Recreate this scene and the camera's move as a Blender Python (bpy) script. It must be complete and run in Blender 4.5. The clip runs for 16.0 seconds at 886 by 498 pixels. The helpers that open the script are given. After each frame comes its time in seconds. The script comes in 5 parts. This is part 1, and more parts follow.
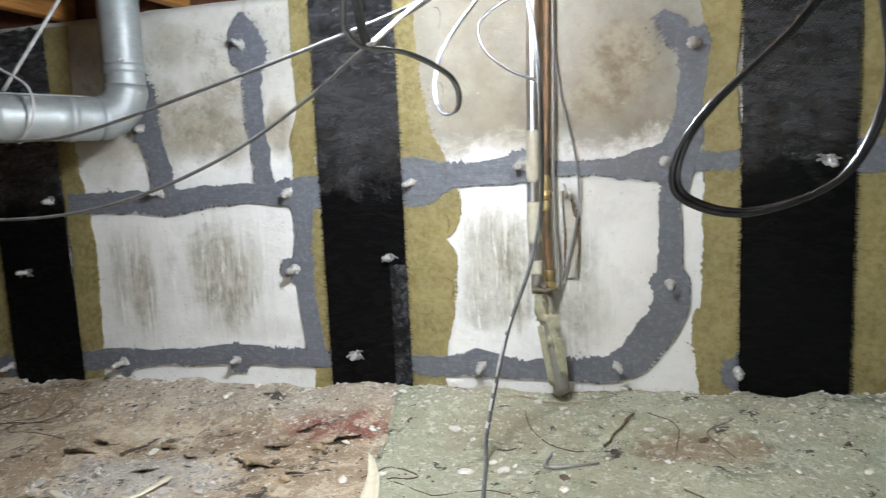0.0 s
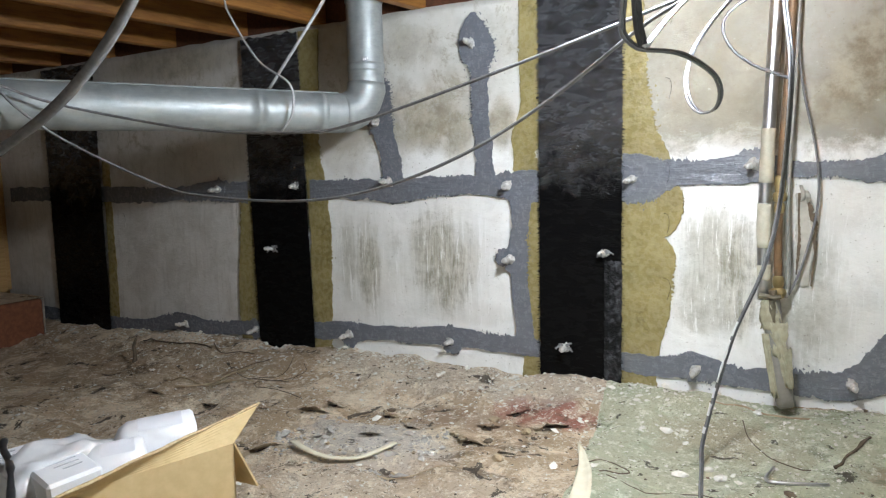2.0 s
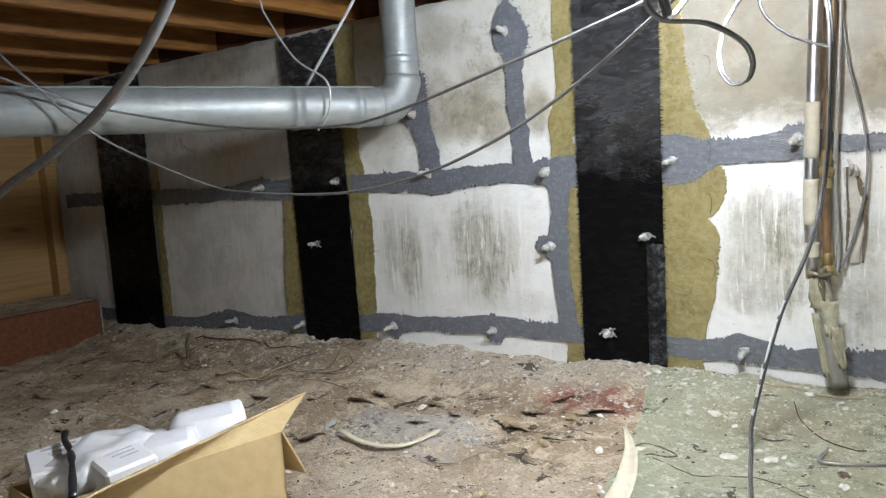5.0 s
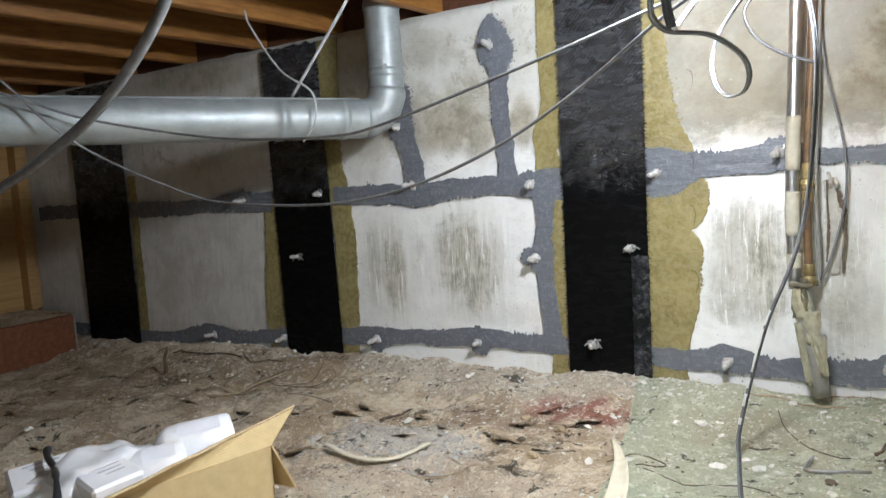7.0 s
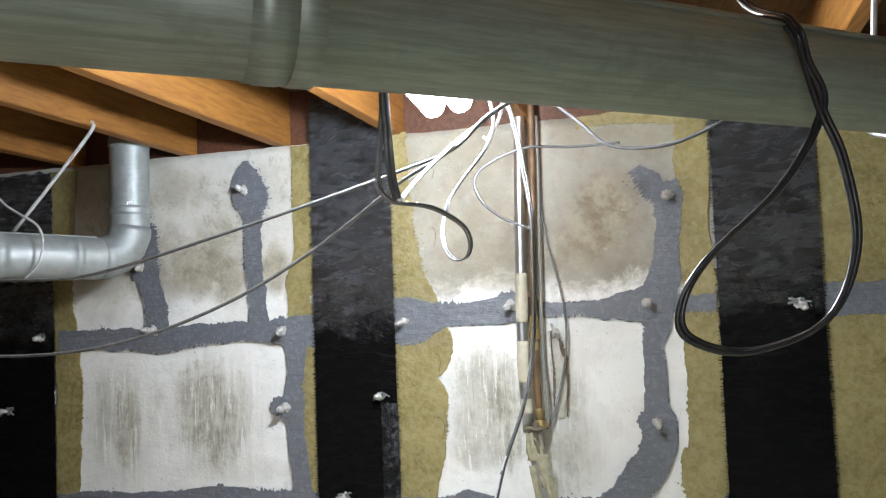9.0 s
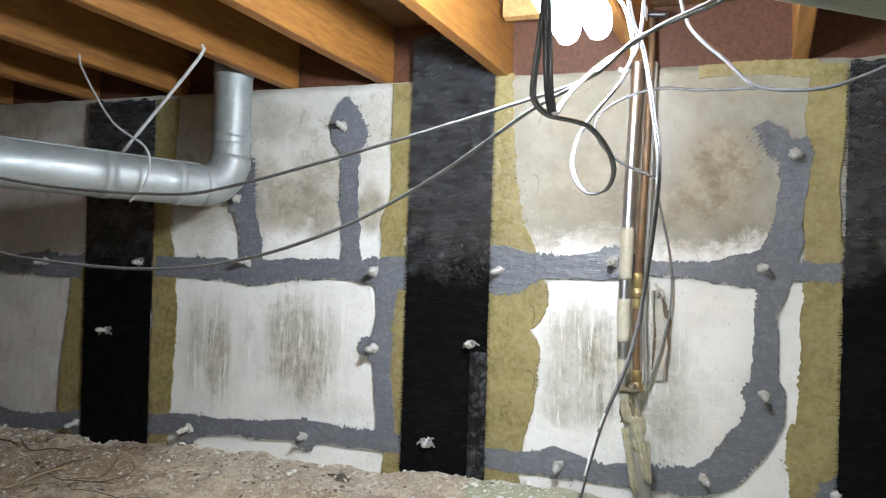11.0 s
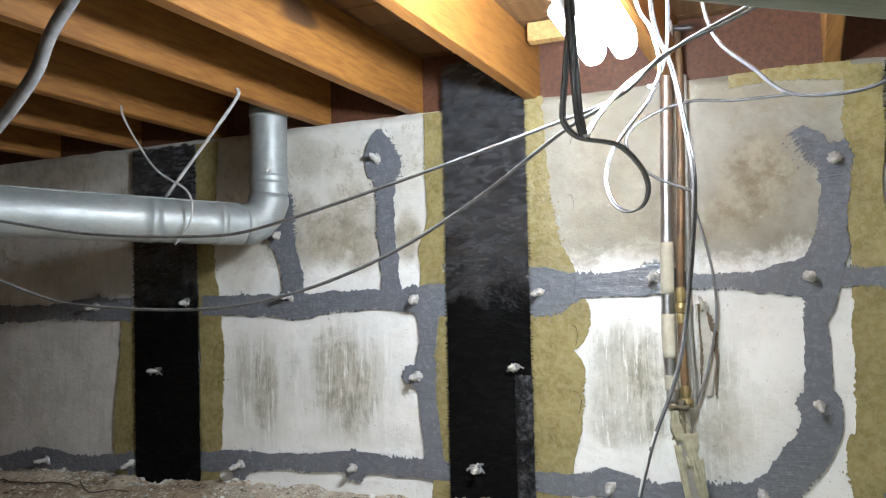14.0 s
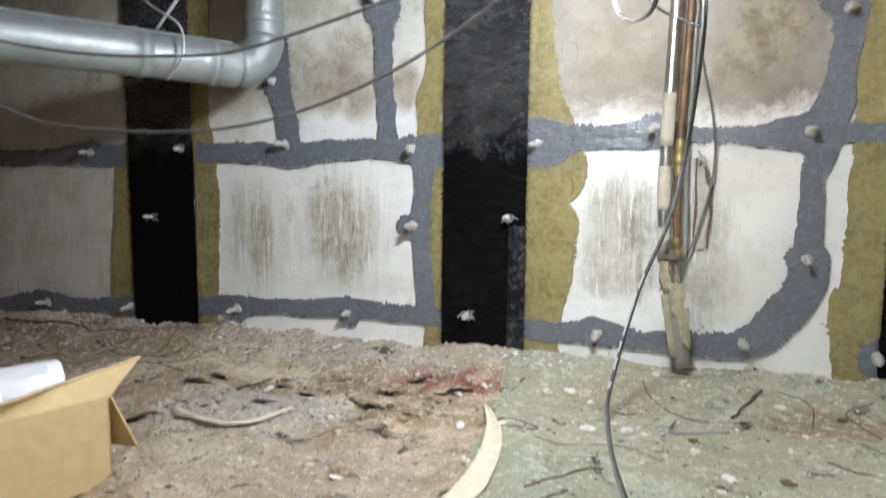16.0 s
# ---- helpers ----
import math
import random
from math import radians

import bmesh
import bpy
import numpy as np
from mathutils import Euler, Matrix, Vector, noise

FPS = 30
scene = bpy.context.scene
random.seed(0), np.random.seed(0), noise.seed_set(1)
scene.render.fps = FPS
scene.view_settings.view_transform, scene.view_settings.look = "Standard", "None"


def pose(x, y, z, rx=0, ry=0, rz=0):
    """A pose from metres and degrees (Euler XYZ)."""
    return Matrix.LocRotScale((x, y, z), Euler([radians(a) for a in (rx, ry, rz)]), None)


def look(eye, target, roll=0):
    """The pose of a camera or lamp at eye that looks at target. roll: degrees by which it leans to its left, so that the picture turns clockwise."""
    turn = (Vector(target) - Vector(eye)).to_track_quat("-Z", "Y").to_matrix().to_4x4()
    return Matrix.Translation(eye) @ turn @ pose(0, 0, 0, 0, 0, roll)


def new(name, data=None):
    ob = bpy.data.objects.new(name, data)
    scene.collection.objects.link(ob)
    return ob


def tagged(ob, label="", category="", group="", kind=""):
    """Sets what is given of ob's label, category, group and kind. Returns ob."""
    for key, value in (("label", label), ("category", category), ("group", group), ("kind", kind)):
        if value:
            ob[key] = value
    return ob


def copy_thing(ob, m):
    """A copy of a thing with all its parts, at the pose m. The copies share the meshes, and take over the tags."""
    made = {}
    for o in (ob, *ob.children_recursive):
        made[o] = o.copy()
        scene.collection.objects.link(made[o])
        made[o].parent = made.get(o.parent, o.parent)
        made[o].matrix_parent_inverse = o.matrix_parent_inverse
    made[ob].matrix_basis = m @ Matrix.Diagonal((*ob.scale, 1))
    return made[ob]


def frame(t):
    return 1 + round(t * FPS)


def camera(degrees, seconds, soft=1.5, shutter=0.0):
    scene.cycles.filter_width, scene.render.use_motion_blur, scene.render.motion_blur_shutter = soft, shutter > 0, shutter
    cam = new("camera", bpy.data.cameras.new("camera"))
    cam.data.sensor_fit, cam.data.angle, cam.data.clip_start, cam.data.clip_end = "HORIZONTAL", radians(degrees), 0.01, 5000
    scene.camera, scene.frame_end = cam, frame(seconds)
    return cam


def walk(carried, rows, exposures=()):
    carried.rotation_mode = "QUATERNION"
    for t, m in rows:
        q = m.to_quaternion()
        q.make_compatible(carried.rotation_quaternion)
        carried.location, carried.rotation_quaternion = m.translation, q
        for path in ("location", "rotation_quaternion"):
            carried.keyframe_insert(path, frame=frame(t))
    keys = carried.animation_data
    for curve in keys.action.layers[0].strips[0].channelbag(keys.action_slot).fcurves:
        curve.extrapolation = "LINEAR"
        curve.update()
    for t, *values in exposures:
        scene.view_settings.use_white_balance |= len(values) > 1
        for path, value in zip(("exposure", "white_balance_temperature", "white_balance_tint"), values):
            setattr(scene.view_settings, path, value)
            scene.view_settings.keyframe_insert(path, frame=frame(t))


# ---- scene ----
cam = camera(63.7, 16.0, 1.2, 0.25)
PATH = [
    (0, (0.906, -2.059, 0.888), (0.413, -0.133, 0.677), -3.1),
    (0.5, (0.861, -2.092, 0.898), (0.146, -0.236, 0.692), -1.9),
    (1, (0.844, -2.123, 0.903), (-0.014, -0.328, 0.689), -1.7),
    (1.5, (0.837, -2.135, 0.895), (-0.09, -0.375, 0.687), -1.2),
    (2, (0.84, -2.139, 0.893), (-0.133, -0.403, 0.686), -1.5),
    (2.5, (0.843, -2.14, 0.898), (-0.152, -0.418, 0.688), -1.8),
    (3, (0.845, -2.14, 0.895), (-0.179, -0.434, 0.686), -2.3),
    (3.5, (0.856, -2.133, 0.893), (-0.182, -0.436, 0.678), -2.9),
    (4, (0.87, -2.12, 0.886), (-0.161, -0.419, 0.672), -3.4),
    (4.5, (0.876, -2.12, 0.885), (-0.177, -0.433, 0.67), -3.8),
    (4.7, (0.871, -2.128, 0.882), (-0.212, -0.461, 0.667), -3.8),
    (6.8, (0.821, -2.161, 0.867), (-0.211, -0.462, 0.648), -3.3),
    (7, (0.825, -2.16, 0.872), (-0.193, -0.447, 0.691), -3.6),
    (7.5, (0.84, -2.173, 0.889), (-0.147, -0.434, 0.876), -3.9),
    (8, (0.849, -2.171, 0.889), (-0.043, -0.381, 0.925), -4.0),
    (8.5, (0.863, -2.145, 0.894), (0.282, -0.234, 0.989), -3.6),
    (9, (0.865, -2.146, 0.894), (0.466, -0.193, 1.066), -2.7),
    (9.5, (0.811, -2.14, 0.87), (0.334, -0.203, 1.013), -1.7),
    (10, (0.755, -2.098, 0.846), (0.221, -0.173, 0.933), 0.6),
    (12.5, (0.763, -2.116, 0.847), (0.11, -0.228, 0.934), 0.2),
    (13, (0.77, -2.127, 0.85), (0.091, -0.249, 0.96), -0.9),
    (13.5, (0.768, -2.124, 0.856), (0.079, -0.252, 1.001), -1.4),
    (14, (0.757, -2.112, 0.849), (0.076, -0.237, 0.992), -1.5),
    (14.5, (0.749, -2.103, 0.856), (0.074, -0.226, 1.006), -1.0),
    (15, (0.748, -2.106, 0.859), (0.084, -0.226, 1.016), -0.7),
    (15.5, (0.755, -2.106, 0.851), (0.095, -0.219, 0.927), -0.3),
    (16, (0.755, -2.103, 0.731), (0.08, -0.228, 0.562), 0.4),
]
EXPOSURES = [(0.0, 0.88), (16.0, 0.88)]
LAMP = 250.0
# strength of the added fill lamp, which has no seen source
FILL = 40.0
JOISTS = [-2.85, -2.45, -2.05, -1.65, -1.24, -0.85, -0.42, -0.08, 0.31, 0.72, 1.13, 1.54, 1.95, 2.36, 2.77]
walk(cam, [(t, look(eye, target, roll)) for t, eye, target, roll in PATH], EXPOSURES)

# ---------------------------------------------------------------- light
world = bpy.data.worlds.new("world")
scene.world = world
world.use_nodes = True
world.node_tree.nodes["Background"].inputs[0].default_value = (0.5, 0.6, 0.8, 1)
world.node_tree.nodes["Background"].inputs[1].default_value = 0.004

FLOOR = 0.235
WALL_TOP = 1.455
JOIST_Z = 1.455


# ---------------------------------------------------------------- helpers
def link_mesh(name, bm, material, smooth=False):
    me = bpy.data.meshes.new(name)
    bm.normal_update()
    bm.to_mesh(me)
    bm.free()
    if smooth:
        for p in me.polygons:
            p.use_smooth = True
    me.materials.append(material)
    return new(name, me)


def part(name, bm, material, parent, label="", smooth=False):
    ob = link_mesh(name, bm, material, smooth)
    ob.parent = parent
    if label:
        ob["label"] = label
    return ob


def group_empty(name, at, label, category, group="", kind=""):
    ob = new(name)
    ob.matrix_basis = Matrix.Translation(at)
    ob.empty_display_size = 0.05
    return tagged(ob, label, category, group, kind)


def box_bm(lo, hi, bevel=0.0, segments=1):
    bm = bmesh.new()
    bmesh.ops.create_cube(bm, size=1)
    lo, hi = Vector(lo), Vector(hi)
    for v in bm.verts:
        v.co = Vector([lo[i] + (v.co[i] + 0.5) * (hi[i] - lo[i]) for i in range(3)])
    if bevel:
        bmesh.ops.bevel(bm, geom=bm.edges[:], offset=bevel, segments=segments, affect="EDGES", profile=0.5)
    return bm


def spline(points, per=8):
    """Catmull-Rom through the points (tuples of any length)."""
    pts = [np.array(p, float) for p in points]
    pts = [2 * pts[0] - pts[1]] + pts + [2 * pts[-1] - pts[-2]]
    out = []
    for k in range(1, len(pts) - 2):
        a, b, c, d = pts[k - 1:k + 3]
        for s in range(per):
            u = s / per
            out.append(0.5 * (2 * b + (c - a) * u + (2 * a - 5 * b + 4 * c - d) * u * u + (3 * b - a - 3 * c + d) * u ** 3))
    out.append(pts[-2])
    return out


def tube_bm(points, radius, sides=8, per=8, flat=1.0, wobble=0.0, smooth_path=True, bm=None):
    """A swept tube; radius may be one number or one for each path point. flat squeezes it."""
    path = [Vector(p[:3]) for p in (spline(points, per) if smooth_path else points)]
    bm = bm or bmesh.new()
    rings, up = [], Vector((0.02, 0.1, 1)).normalized()
    n = len(path)
    for k, p in enumerate(path):
        d = (path[min(k + 1, n - 1)] - path[max(k - 1, 0)]).normalized()
        side = d.cross(up)
        if side.length < 0.05:
            side = d.cross(Vector((1, 0, 0)))
        side.normalize()
        up = side.cross(d).normalized()
        r = radius if isinstance(radius, float) else radius(k / max(n - 1, 1))
        if wobble:
            r *= 1 + wobble * noise.noise(p * 40)
        rings.append([bm.verts.new(p + side * math.cos(a) * r + up * math.sin(a) * r * flat)
                      for a in (2 * math.pi * i / sides for i in range(sides))])
    for a, b in zip(rings, rings[1:]):
        for i in range(sides):
            bm.faces.new((a[i], a[(i + 1) % sides], b[(i + 1) % sides], b[i]))
    bm.faces.new(rings[0][::-1])
    bm.faces.new(rings[-1])
    return bm


def ribbon_bm(points, y=0.0, thick=0.003, ragged=0.008, seed=0.0, per=44, scale=45.0):
    """A brushed coat on the wall plane: points are (x, z, half width); the edges are uneven."""
    path = spline(points, per)
    dice = random.Random(int(seed * 10))
    bm = bmesh.new()
    rows = []
    n = len(path)
    for k, p in enumerate(path):
        q, o = path[min(k + 1, n - 1)], path[max(k - 1, 0)]
        d = np.array([q[0] - o[0], q[1] - o[1]])
        d = d / (np.linalg.norm(d) + 1e-9)
        nx, nz = -d[1], d[0]
        edge = []
        for s in (-1, 1):
            v = Vector((p[0] * scale, seed + 3.7 * s, p[1] * scale))
            bristle = min(1.0, max(0.05, 0.22 + 1.8 * noise.noise(v * 0.16 + Vector((9, 2, 5)))))
            e = noise.noise(v * 0.45) * 0.8 + 0.4 * noise.noise(v * 1.7) + bristle * (1.0 * noise.noise(v * 5.1) + 1.2 * noise.noise(v * 14.0))
            w = max(0.002, p[2] + ragged * e)
            edge.append(w)
            # stray spatter beyond the brushed edge
            if bristle > 0.7 and p[2] > 0.012 and dice.random() < 0.16:
                g = s * (w + ragged * dice.uniform(0.15, 1.5))
                cx, cz, rr = p[0] + nx * g, p[1] + nz * g, dice.uniform(0.0008, 0.0028)
                bm.faces.new([bm.verts.new((cx + rr * math.cos(q) * dice.uniform(0.6, 1.3), y - 0.0012, cz + rr * math.sin(q) * dice.uniform(0.6, 1.8))) for q in (0, 1.2, 2.5, 3.8, 5.1)])
        row = []
        for s, h in ((-1, 0), (-0.97, 1), (-0.5, 1.15), (0, 1.05), (0.5, 1.15), (0.97, 1), (1, 0)):
            w = s * (edge[0] if s < 0 else edge[1])
            row.append(bm.verts.new((p[0] + nx * w, y - 0.0018 * h, p[1] + nz * w)))
        rows.append(row)
    for a, b in zip(rows, rows[1:]):
        for i in range(6):
            bm.faces.new((a[i], a[i + 1], b[i + 1], b[i]))
    return bm


def blob_bm(x, z, r, y=0.0, thick=0.004, ragged=0.3, seed=0.0, sides=40, rz=None, bm=None):
    """A ragged round daub on the wall."""
    bm = bm or bmesh.new()
    rz = rz or r
    c = bm.verts.new((x, y - thick, z))
    inner, outer = [], []
    for i in range(sides):
        a = 2 * math.pi * i / sides
        v = Vector((math.cos(a) * 1.6, math.sin(a) * 1.6, seed))
        k = 1 + ragged * (0.7 * noise.noise(v) + 0.4 * noise.noise(v * 3) + 0.35 * noise.noise(v * 9))
        inner.append(bm.verts.new((x + 0.97 * k * r * math.cos(a), y - thick, z + 0.97 * k * rz * math.sin(a))))
        outer.append(bm.verts.new((x + k * r * math.cos(a), y, z + k * rz * math.sin(a))))
    for i in range(sides):
        j = (i + 1) % sides
        bm.faces.new((c, inner[i], inner[j]))
        bm.faces.new((inner[i], outer[i], outer[j], inner[j]))
    return bm


# ---------------------------------------------------------------- materials
class Mat:
    def __init__(self, name, rough=0.6, metal=0.0):
        self.m = bpy.data.materials.new(name)
        self.m.use_nodes = True
        self.t = self.m.node_tree
        self.b = self.t.nodes["Principled BSDF"]
        self.b.inputs["Roughness"].default_value = rough
        self.b.inputs["Metallic"].default_value = metal
        self.pos = self.t.nodes.new("ShaderNodeNewGeometry").outputs["Position"]

    def link(self, a, b):
        self.t.links.new(a, b)

    def put(self, sock, v):
        if hasattr(v, "node"):
            self.link(v, sock)
        elif isinstance(v, (tuple, list)):
            sock.default_value = tuple(v) + (1,) * (len(sock.default_value) - len(v))
        else:
            sock.default_value = v

    def noise(self, scale, detail=4.0, rough=0.55, stretch=None, dist=0.0):
        n = self.t.nodes.new("ShaderNodeTexNoise")
        n.inputs["Scale"].default_value = scale
        n.inputs["Detail"].default_value = detail
        n.inputs["Roughness"].default_value = rough
        n.inputs["Distortion"].default_value = dist
        src = self.pos
        if stretch:
            mp = self.t.nodes.new("ShaderNodeMapping")
            mp.inputs["Scale"].default_value = stretch
            self.link(src, mp.inputs["Vector"])
            src = mp.outputs["Vector"]
        self.link(src, n.inputs["Vector"])
        return n.outputs["Fac"]

    def math(self, op, a, b=0.0, c=0.0, clamp=False):
        n = self.t.nodes.new("ShaderNodeMath")
        n.operation = op
        n.use_clamp = clamp
        for s, v in zip(n.inputs, (a, b, c)):
            self.put(s, v)
        return n.outputs[0]

    def ramp(self, fac, lo, hi, a=0.0, b=1.0):
        n = self.t.nodes.new("ShaderNodeMapRange")
        n.interpolation_type = "SMOOTHSTEP"
        for s, v in zip(n.inputs, (fac, lo, hi, a, b)):
            self.put(s, v)
        return n.outputs[0]

    def mix(self, fac, a, b):
        n = self.t.nodes.new("ShaderNodeMix")
        n.data_type = "RGBA"
        n.clamp_factor = True
        self.put(n.inputs["Factor"], fac)
        self.put(n.inputs[6], a)
        self.put(n.inputs[7], b)
        return n.outputs[2]

    def xyz(self):
        n = self.t.nodes.new("ShaderNodeSeparateXYZ")
        self.link(self.pos, n.inputs[0])
        return n.outputs

    def random(self):
        return self.t.nodes.new("ShaderNodeObjectInfo").outputs["Random"]

    def island(self):
        return self.t.nodes.new("ShaderNodeNewGeometry").outputs["Random Per Island"]

    def color(self, v):
        self.put(self.b.inputs["Base Color"], v)
        return self

    def rough(self, v):
        self.put(self.b.inputs["Roughness"], v)
        return self

    def bump(self, height, strength=0.4, distance=0.004):
        n = self.t.nodes.new("ShaderNodeBump")
        n.inputs["Strength"].default_value = strength
        n.inputs["Distance"].default_value = distance
        self.link(height, n.inputs["Height"])
        self.link(n.outputs[0], self.b.inputs["Normal"])
        return self


def spot(m, x, z, cx, cz, rx, rz, wob, soft=0.6):
    """An uneven patch round (cx, cz) on the wall: 1 inside, 0 outside."""
    dx = m.math("DIVIDE", m.math("SUBTRACT", x, cx), rx)
    dz = m.math("DIVIDE", m.math("SUBTRACT", z, cz), rz)
    d = m.math("ADD", m.math("MULTIPLY", dx, dx), m.math("MULTIPLY", dz, dz))
    d = m.math("ADD", d, wob)
    return m.ramp(d, 1.0 + soft, 1.0 - soft)


def wall_material():
    m = Mat("plaster_wall", 0.75)
    x, _, z = m.xyz()
    big = m.noise(3.2, 5, 0.6)
    mid = m.noise(14, 7, 0.7)
    cloud = m.noise(6.5, 8, 0.78, None, 0.35)
    fine = m.noise(90, 4, 0.6)
    streak = m.noise(10, 6, 0.65, (4.0, 1, 0.5), 0.3)
    up = m.math("ADD", z, m.math("MULTIPLY", m.math("SUBTRACT", cloud, 0.5), 0.34))
    up = m.math("ADD", up, m.math("MULTIPLY", m.math("SUBTRACT", mid, 0.5), 0.10))
    up = m.math("ADD", up, m.ramp(x, 0.10, 0.16, 0.0, 0.04))
    old = m.ramp(up, 0.94, 1.04)
    bare = m.mix(m.ramp(mid, 0.38, 0.66), (0.335, 0.315, 0.262), (0.26, 0.238, 0.185))
    bare = m.mix(m.ramp(big, 0.42, 0.60), bare, (0.39, 0.37, 0.32))
    limed = m.mix(m.ramp(mid, 0.38, 0.66), (0.60, 0.585, 0.535), (0.49, 0.47, 0.41))
    limed = m.mix(m.ramp(big, 0.42, 0.60), limed, (0.68, 0.665, 0.62))
    cream = m.mix(m.ramp(x, 0.10, 0.16), limed, bare)
    white = m.mix(m.ramp(cloud, 0.45, 0.66), (0.88, 0.88, 0.855), (0.78, 0.775, 0.745))
    col = m.mix(old, white, cream)
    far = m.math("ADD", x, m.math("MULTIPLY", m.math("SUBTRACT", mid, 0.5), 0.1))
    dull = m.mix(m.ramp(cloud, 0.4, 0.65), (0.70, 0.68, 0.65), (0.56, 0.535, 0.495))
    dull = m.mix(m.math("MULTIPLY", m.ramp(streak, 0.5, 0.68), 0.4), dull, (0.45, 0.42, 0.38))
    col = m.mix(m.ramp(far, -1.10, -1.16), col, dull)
    # stains: clouded above, dragged downwards below
    wob = m.math("MULTIPLY", m.math("SUBTRACT", cloud, 0.5), 5.5)
    dirt = m.mix(m.ramp(mid, 0.36, 0.62), (0.23, 0.195, 0.13), (0.44, 0.40, 0.31))
    for cx, cz, rx, rz, k in STAINS_AND_SHADE:
        col = m.mix(m.math("MULTIPLY", spot(m, x, z, cx, cz, rx, rz, wob, 0.9), k), col, dirt)
    wob2 = m.math("ADD", m.math("MULTIPLY", m.math("SUBTRACT", streak, 0.5), 2.2), m.math("MULTIPLY", m.math("SUBTRACT", cloud, 0.5), 4.0))
    lines_ = m.noise(24, 6, 0.75, (2.2, 1, 0.32), 0.7)
    drag = m.mix(m.ramp(m.math("ADD", m.math("MULTIPLY", lines_, 0.6), m.math("MULTIPLY", cloud, 0.4)), 0.38, 0.60), (0.17, 0.15, 0.085), (0.60, 0.58, 0.50))
    for cx, cz, rx, rz, k in RUBS:
        col = m.mix(m.math("MULTIPLY", spot(m, x, z, cx, cz, rx, rz, wob2, 0.95), k), col, m.mix(m.ramp(mid, 0.4, 0.6), (0.43, 0.42, 0.365), (0.60, 0.595, 0.545)))
    for cx, cz, rx, rz, k in DRAGS:
        col = m.mix(m.math("MULTIPLY", spot(m, x, z, cx, cz, rx, rz, wob2, 0.95), 0.85 * k), col, drag)
    blot = m.math("MULTIPLY", m.ramp(m.noise(8, 8, 0.8, None, 0.4), 0.53, 0.64), old)
    col = m.mix(m.math("MULTIPLY", blot, 0.65), col, (0.33, 0.29, 0.205))
    scrape = m.math("MULTIPLY", m.ramp(m.noise(17, 7, 0.8, (1, 1, 1.6)), 0.60, 0.66), old)
    col = m.mix(m.math("MULTIPLY", scrape, 0.45), col, (0.60, 0.58, 0.52))
    wash = m.math("MULTIPLY", m.ramp(m.noise(22, 7, 0.8, (2.6, 1, 0.24), 0.5), 0.55, 0.62), m.math("MULTIPLY", m.ramp(z, 0.84, 0.74), m.ramp(x, -1.0, -0.9)))
    col = m.mix(m.math("MULTIPLY", wash, 0.8), col, (0.88, 0.88, 0.86))
    specks = m.ramp(m.noise(140, 2, 0.5), 0.70, 0.75)
    col = m.mix(m.math("MULTIPLY", specks, 0.6), col, (0.25, 0.22, 0.17))
    m.color(col)
    h = m.math("ADD", m.math("MULTIPLY", mid, 0.8), m.math("MULTIPLY", fine, 0.3))
    m.bump(h, 0.6, 0.007)
    return m.m


# uneven stains on the wall: x, z, radii, strength; the last paints the duct's shadow
STAINS_AND_SHADE = [(0.50, 0.47, 0.09, 0.05, 0.35), (0.76, 0.53, 0.06, 0.13, 0.55), (0.90, 1.17, 0.09, 0.12, 0.95), (0.60, 1.10, 0.13, 0.14, 0.45), (0.82, 1.05, 0.13, 0.07, 0.6),
          (-0.40, 1.08, 0.10, 0.09, 0.85), (-0.30, 1.02, 0.06, 0.07, 0.8), (-0.52, 1.10, 0.07, 0.12, 0.6), (-0.78, 1.05, 0.1, 0.15, 0.35), (-0.46, 1.33, 0.12, 0.07, 0.5),
          (0.50, 1.36, 0.22, 0.10, 0.35), (1.0, 1.41, 0.25, 0.05, 0.5), (-0.13, 1.06, 0.045, 0.08, 0.85), (0.43, 1.12, 0.05, 0.18, 0.4), (-1.6, 1.40, 0.4, 0.06, 0.7), (-1.5, 1.0, 0.25, 0.1, 0.4)]
DRAGS = [(-0.77, 0.60, 0.035, 0.13, 0.55), (-0.675, 0.58, 0.045, 0.15, 0.95), (-0.43, 0.62, 0.06, 0.12, 0.8), (-0.345, 0.58, 0.075, 0.14, 0.95), (-0.26, 0.60, 0.04, 0.10, 0.5),
         (0.53, 0.62, 0.07, 0.14, 0.5), (0.60, 0.57, 0.05, 0.15, 0.85)]
# grey, rubbed plaster: x, z, radii, strength
RUBS = [(0.51, 0.60, 0.09, 0.15, 0.8), (0.54, 0.46, 0.09, 0.05, 0.7), (0.74, 0.60, 0.09, 0.22, 0.8), (0.80, 0.47, 0.07, 0.10, 0.45), (-0.70, 0.56, 0.15, 0.19, 0.4), (-0.36, 0.60, 0.17, 0.17, 0.45), (-0.30, 0.42, 0.2, 0.04, 0.3), (0.72, 1.2, 0.05, 0.3, 0.35)]
M_WALL = wall_material()


def sealant_material():
    m = Mat("grey_sealant", 0.4)
    n, f, br = m.noise(18, 6, 0.7), m.noise(75, 5, 0.7), m.noise(26, 4, 0.6, (0.35, 1, 2.2), 0.5)
    c = m.mix(m.ramp(n, 0.2, 0.8), (0.150, 0.160, 0.185), (0.178, 0.188, 0.213))
    m.color(m.mix(m.math("MULTIPLY", m.ramp(f, 0.66, 0.76), 0.25), c, (0.30, 0.31, 0.34)))
    m.rough(m.ramp(f, 0.38, 0.62, 0.13, 0.32))
    return m.bump(m.math("ADD", m.math("MULTIPLY", m.noise(48, 2, 0.5), 0.6), br), 0.5, 0.009).m


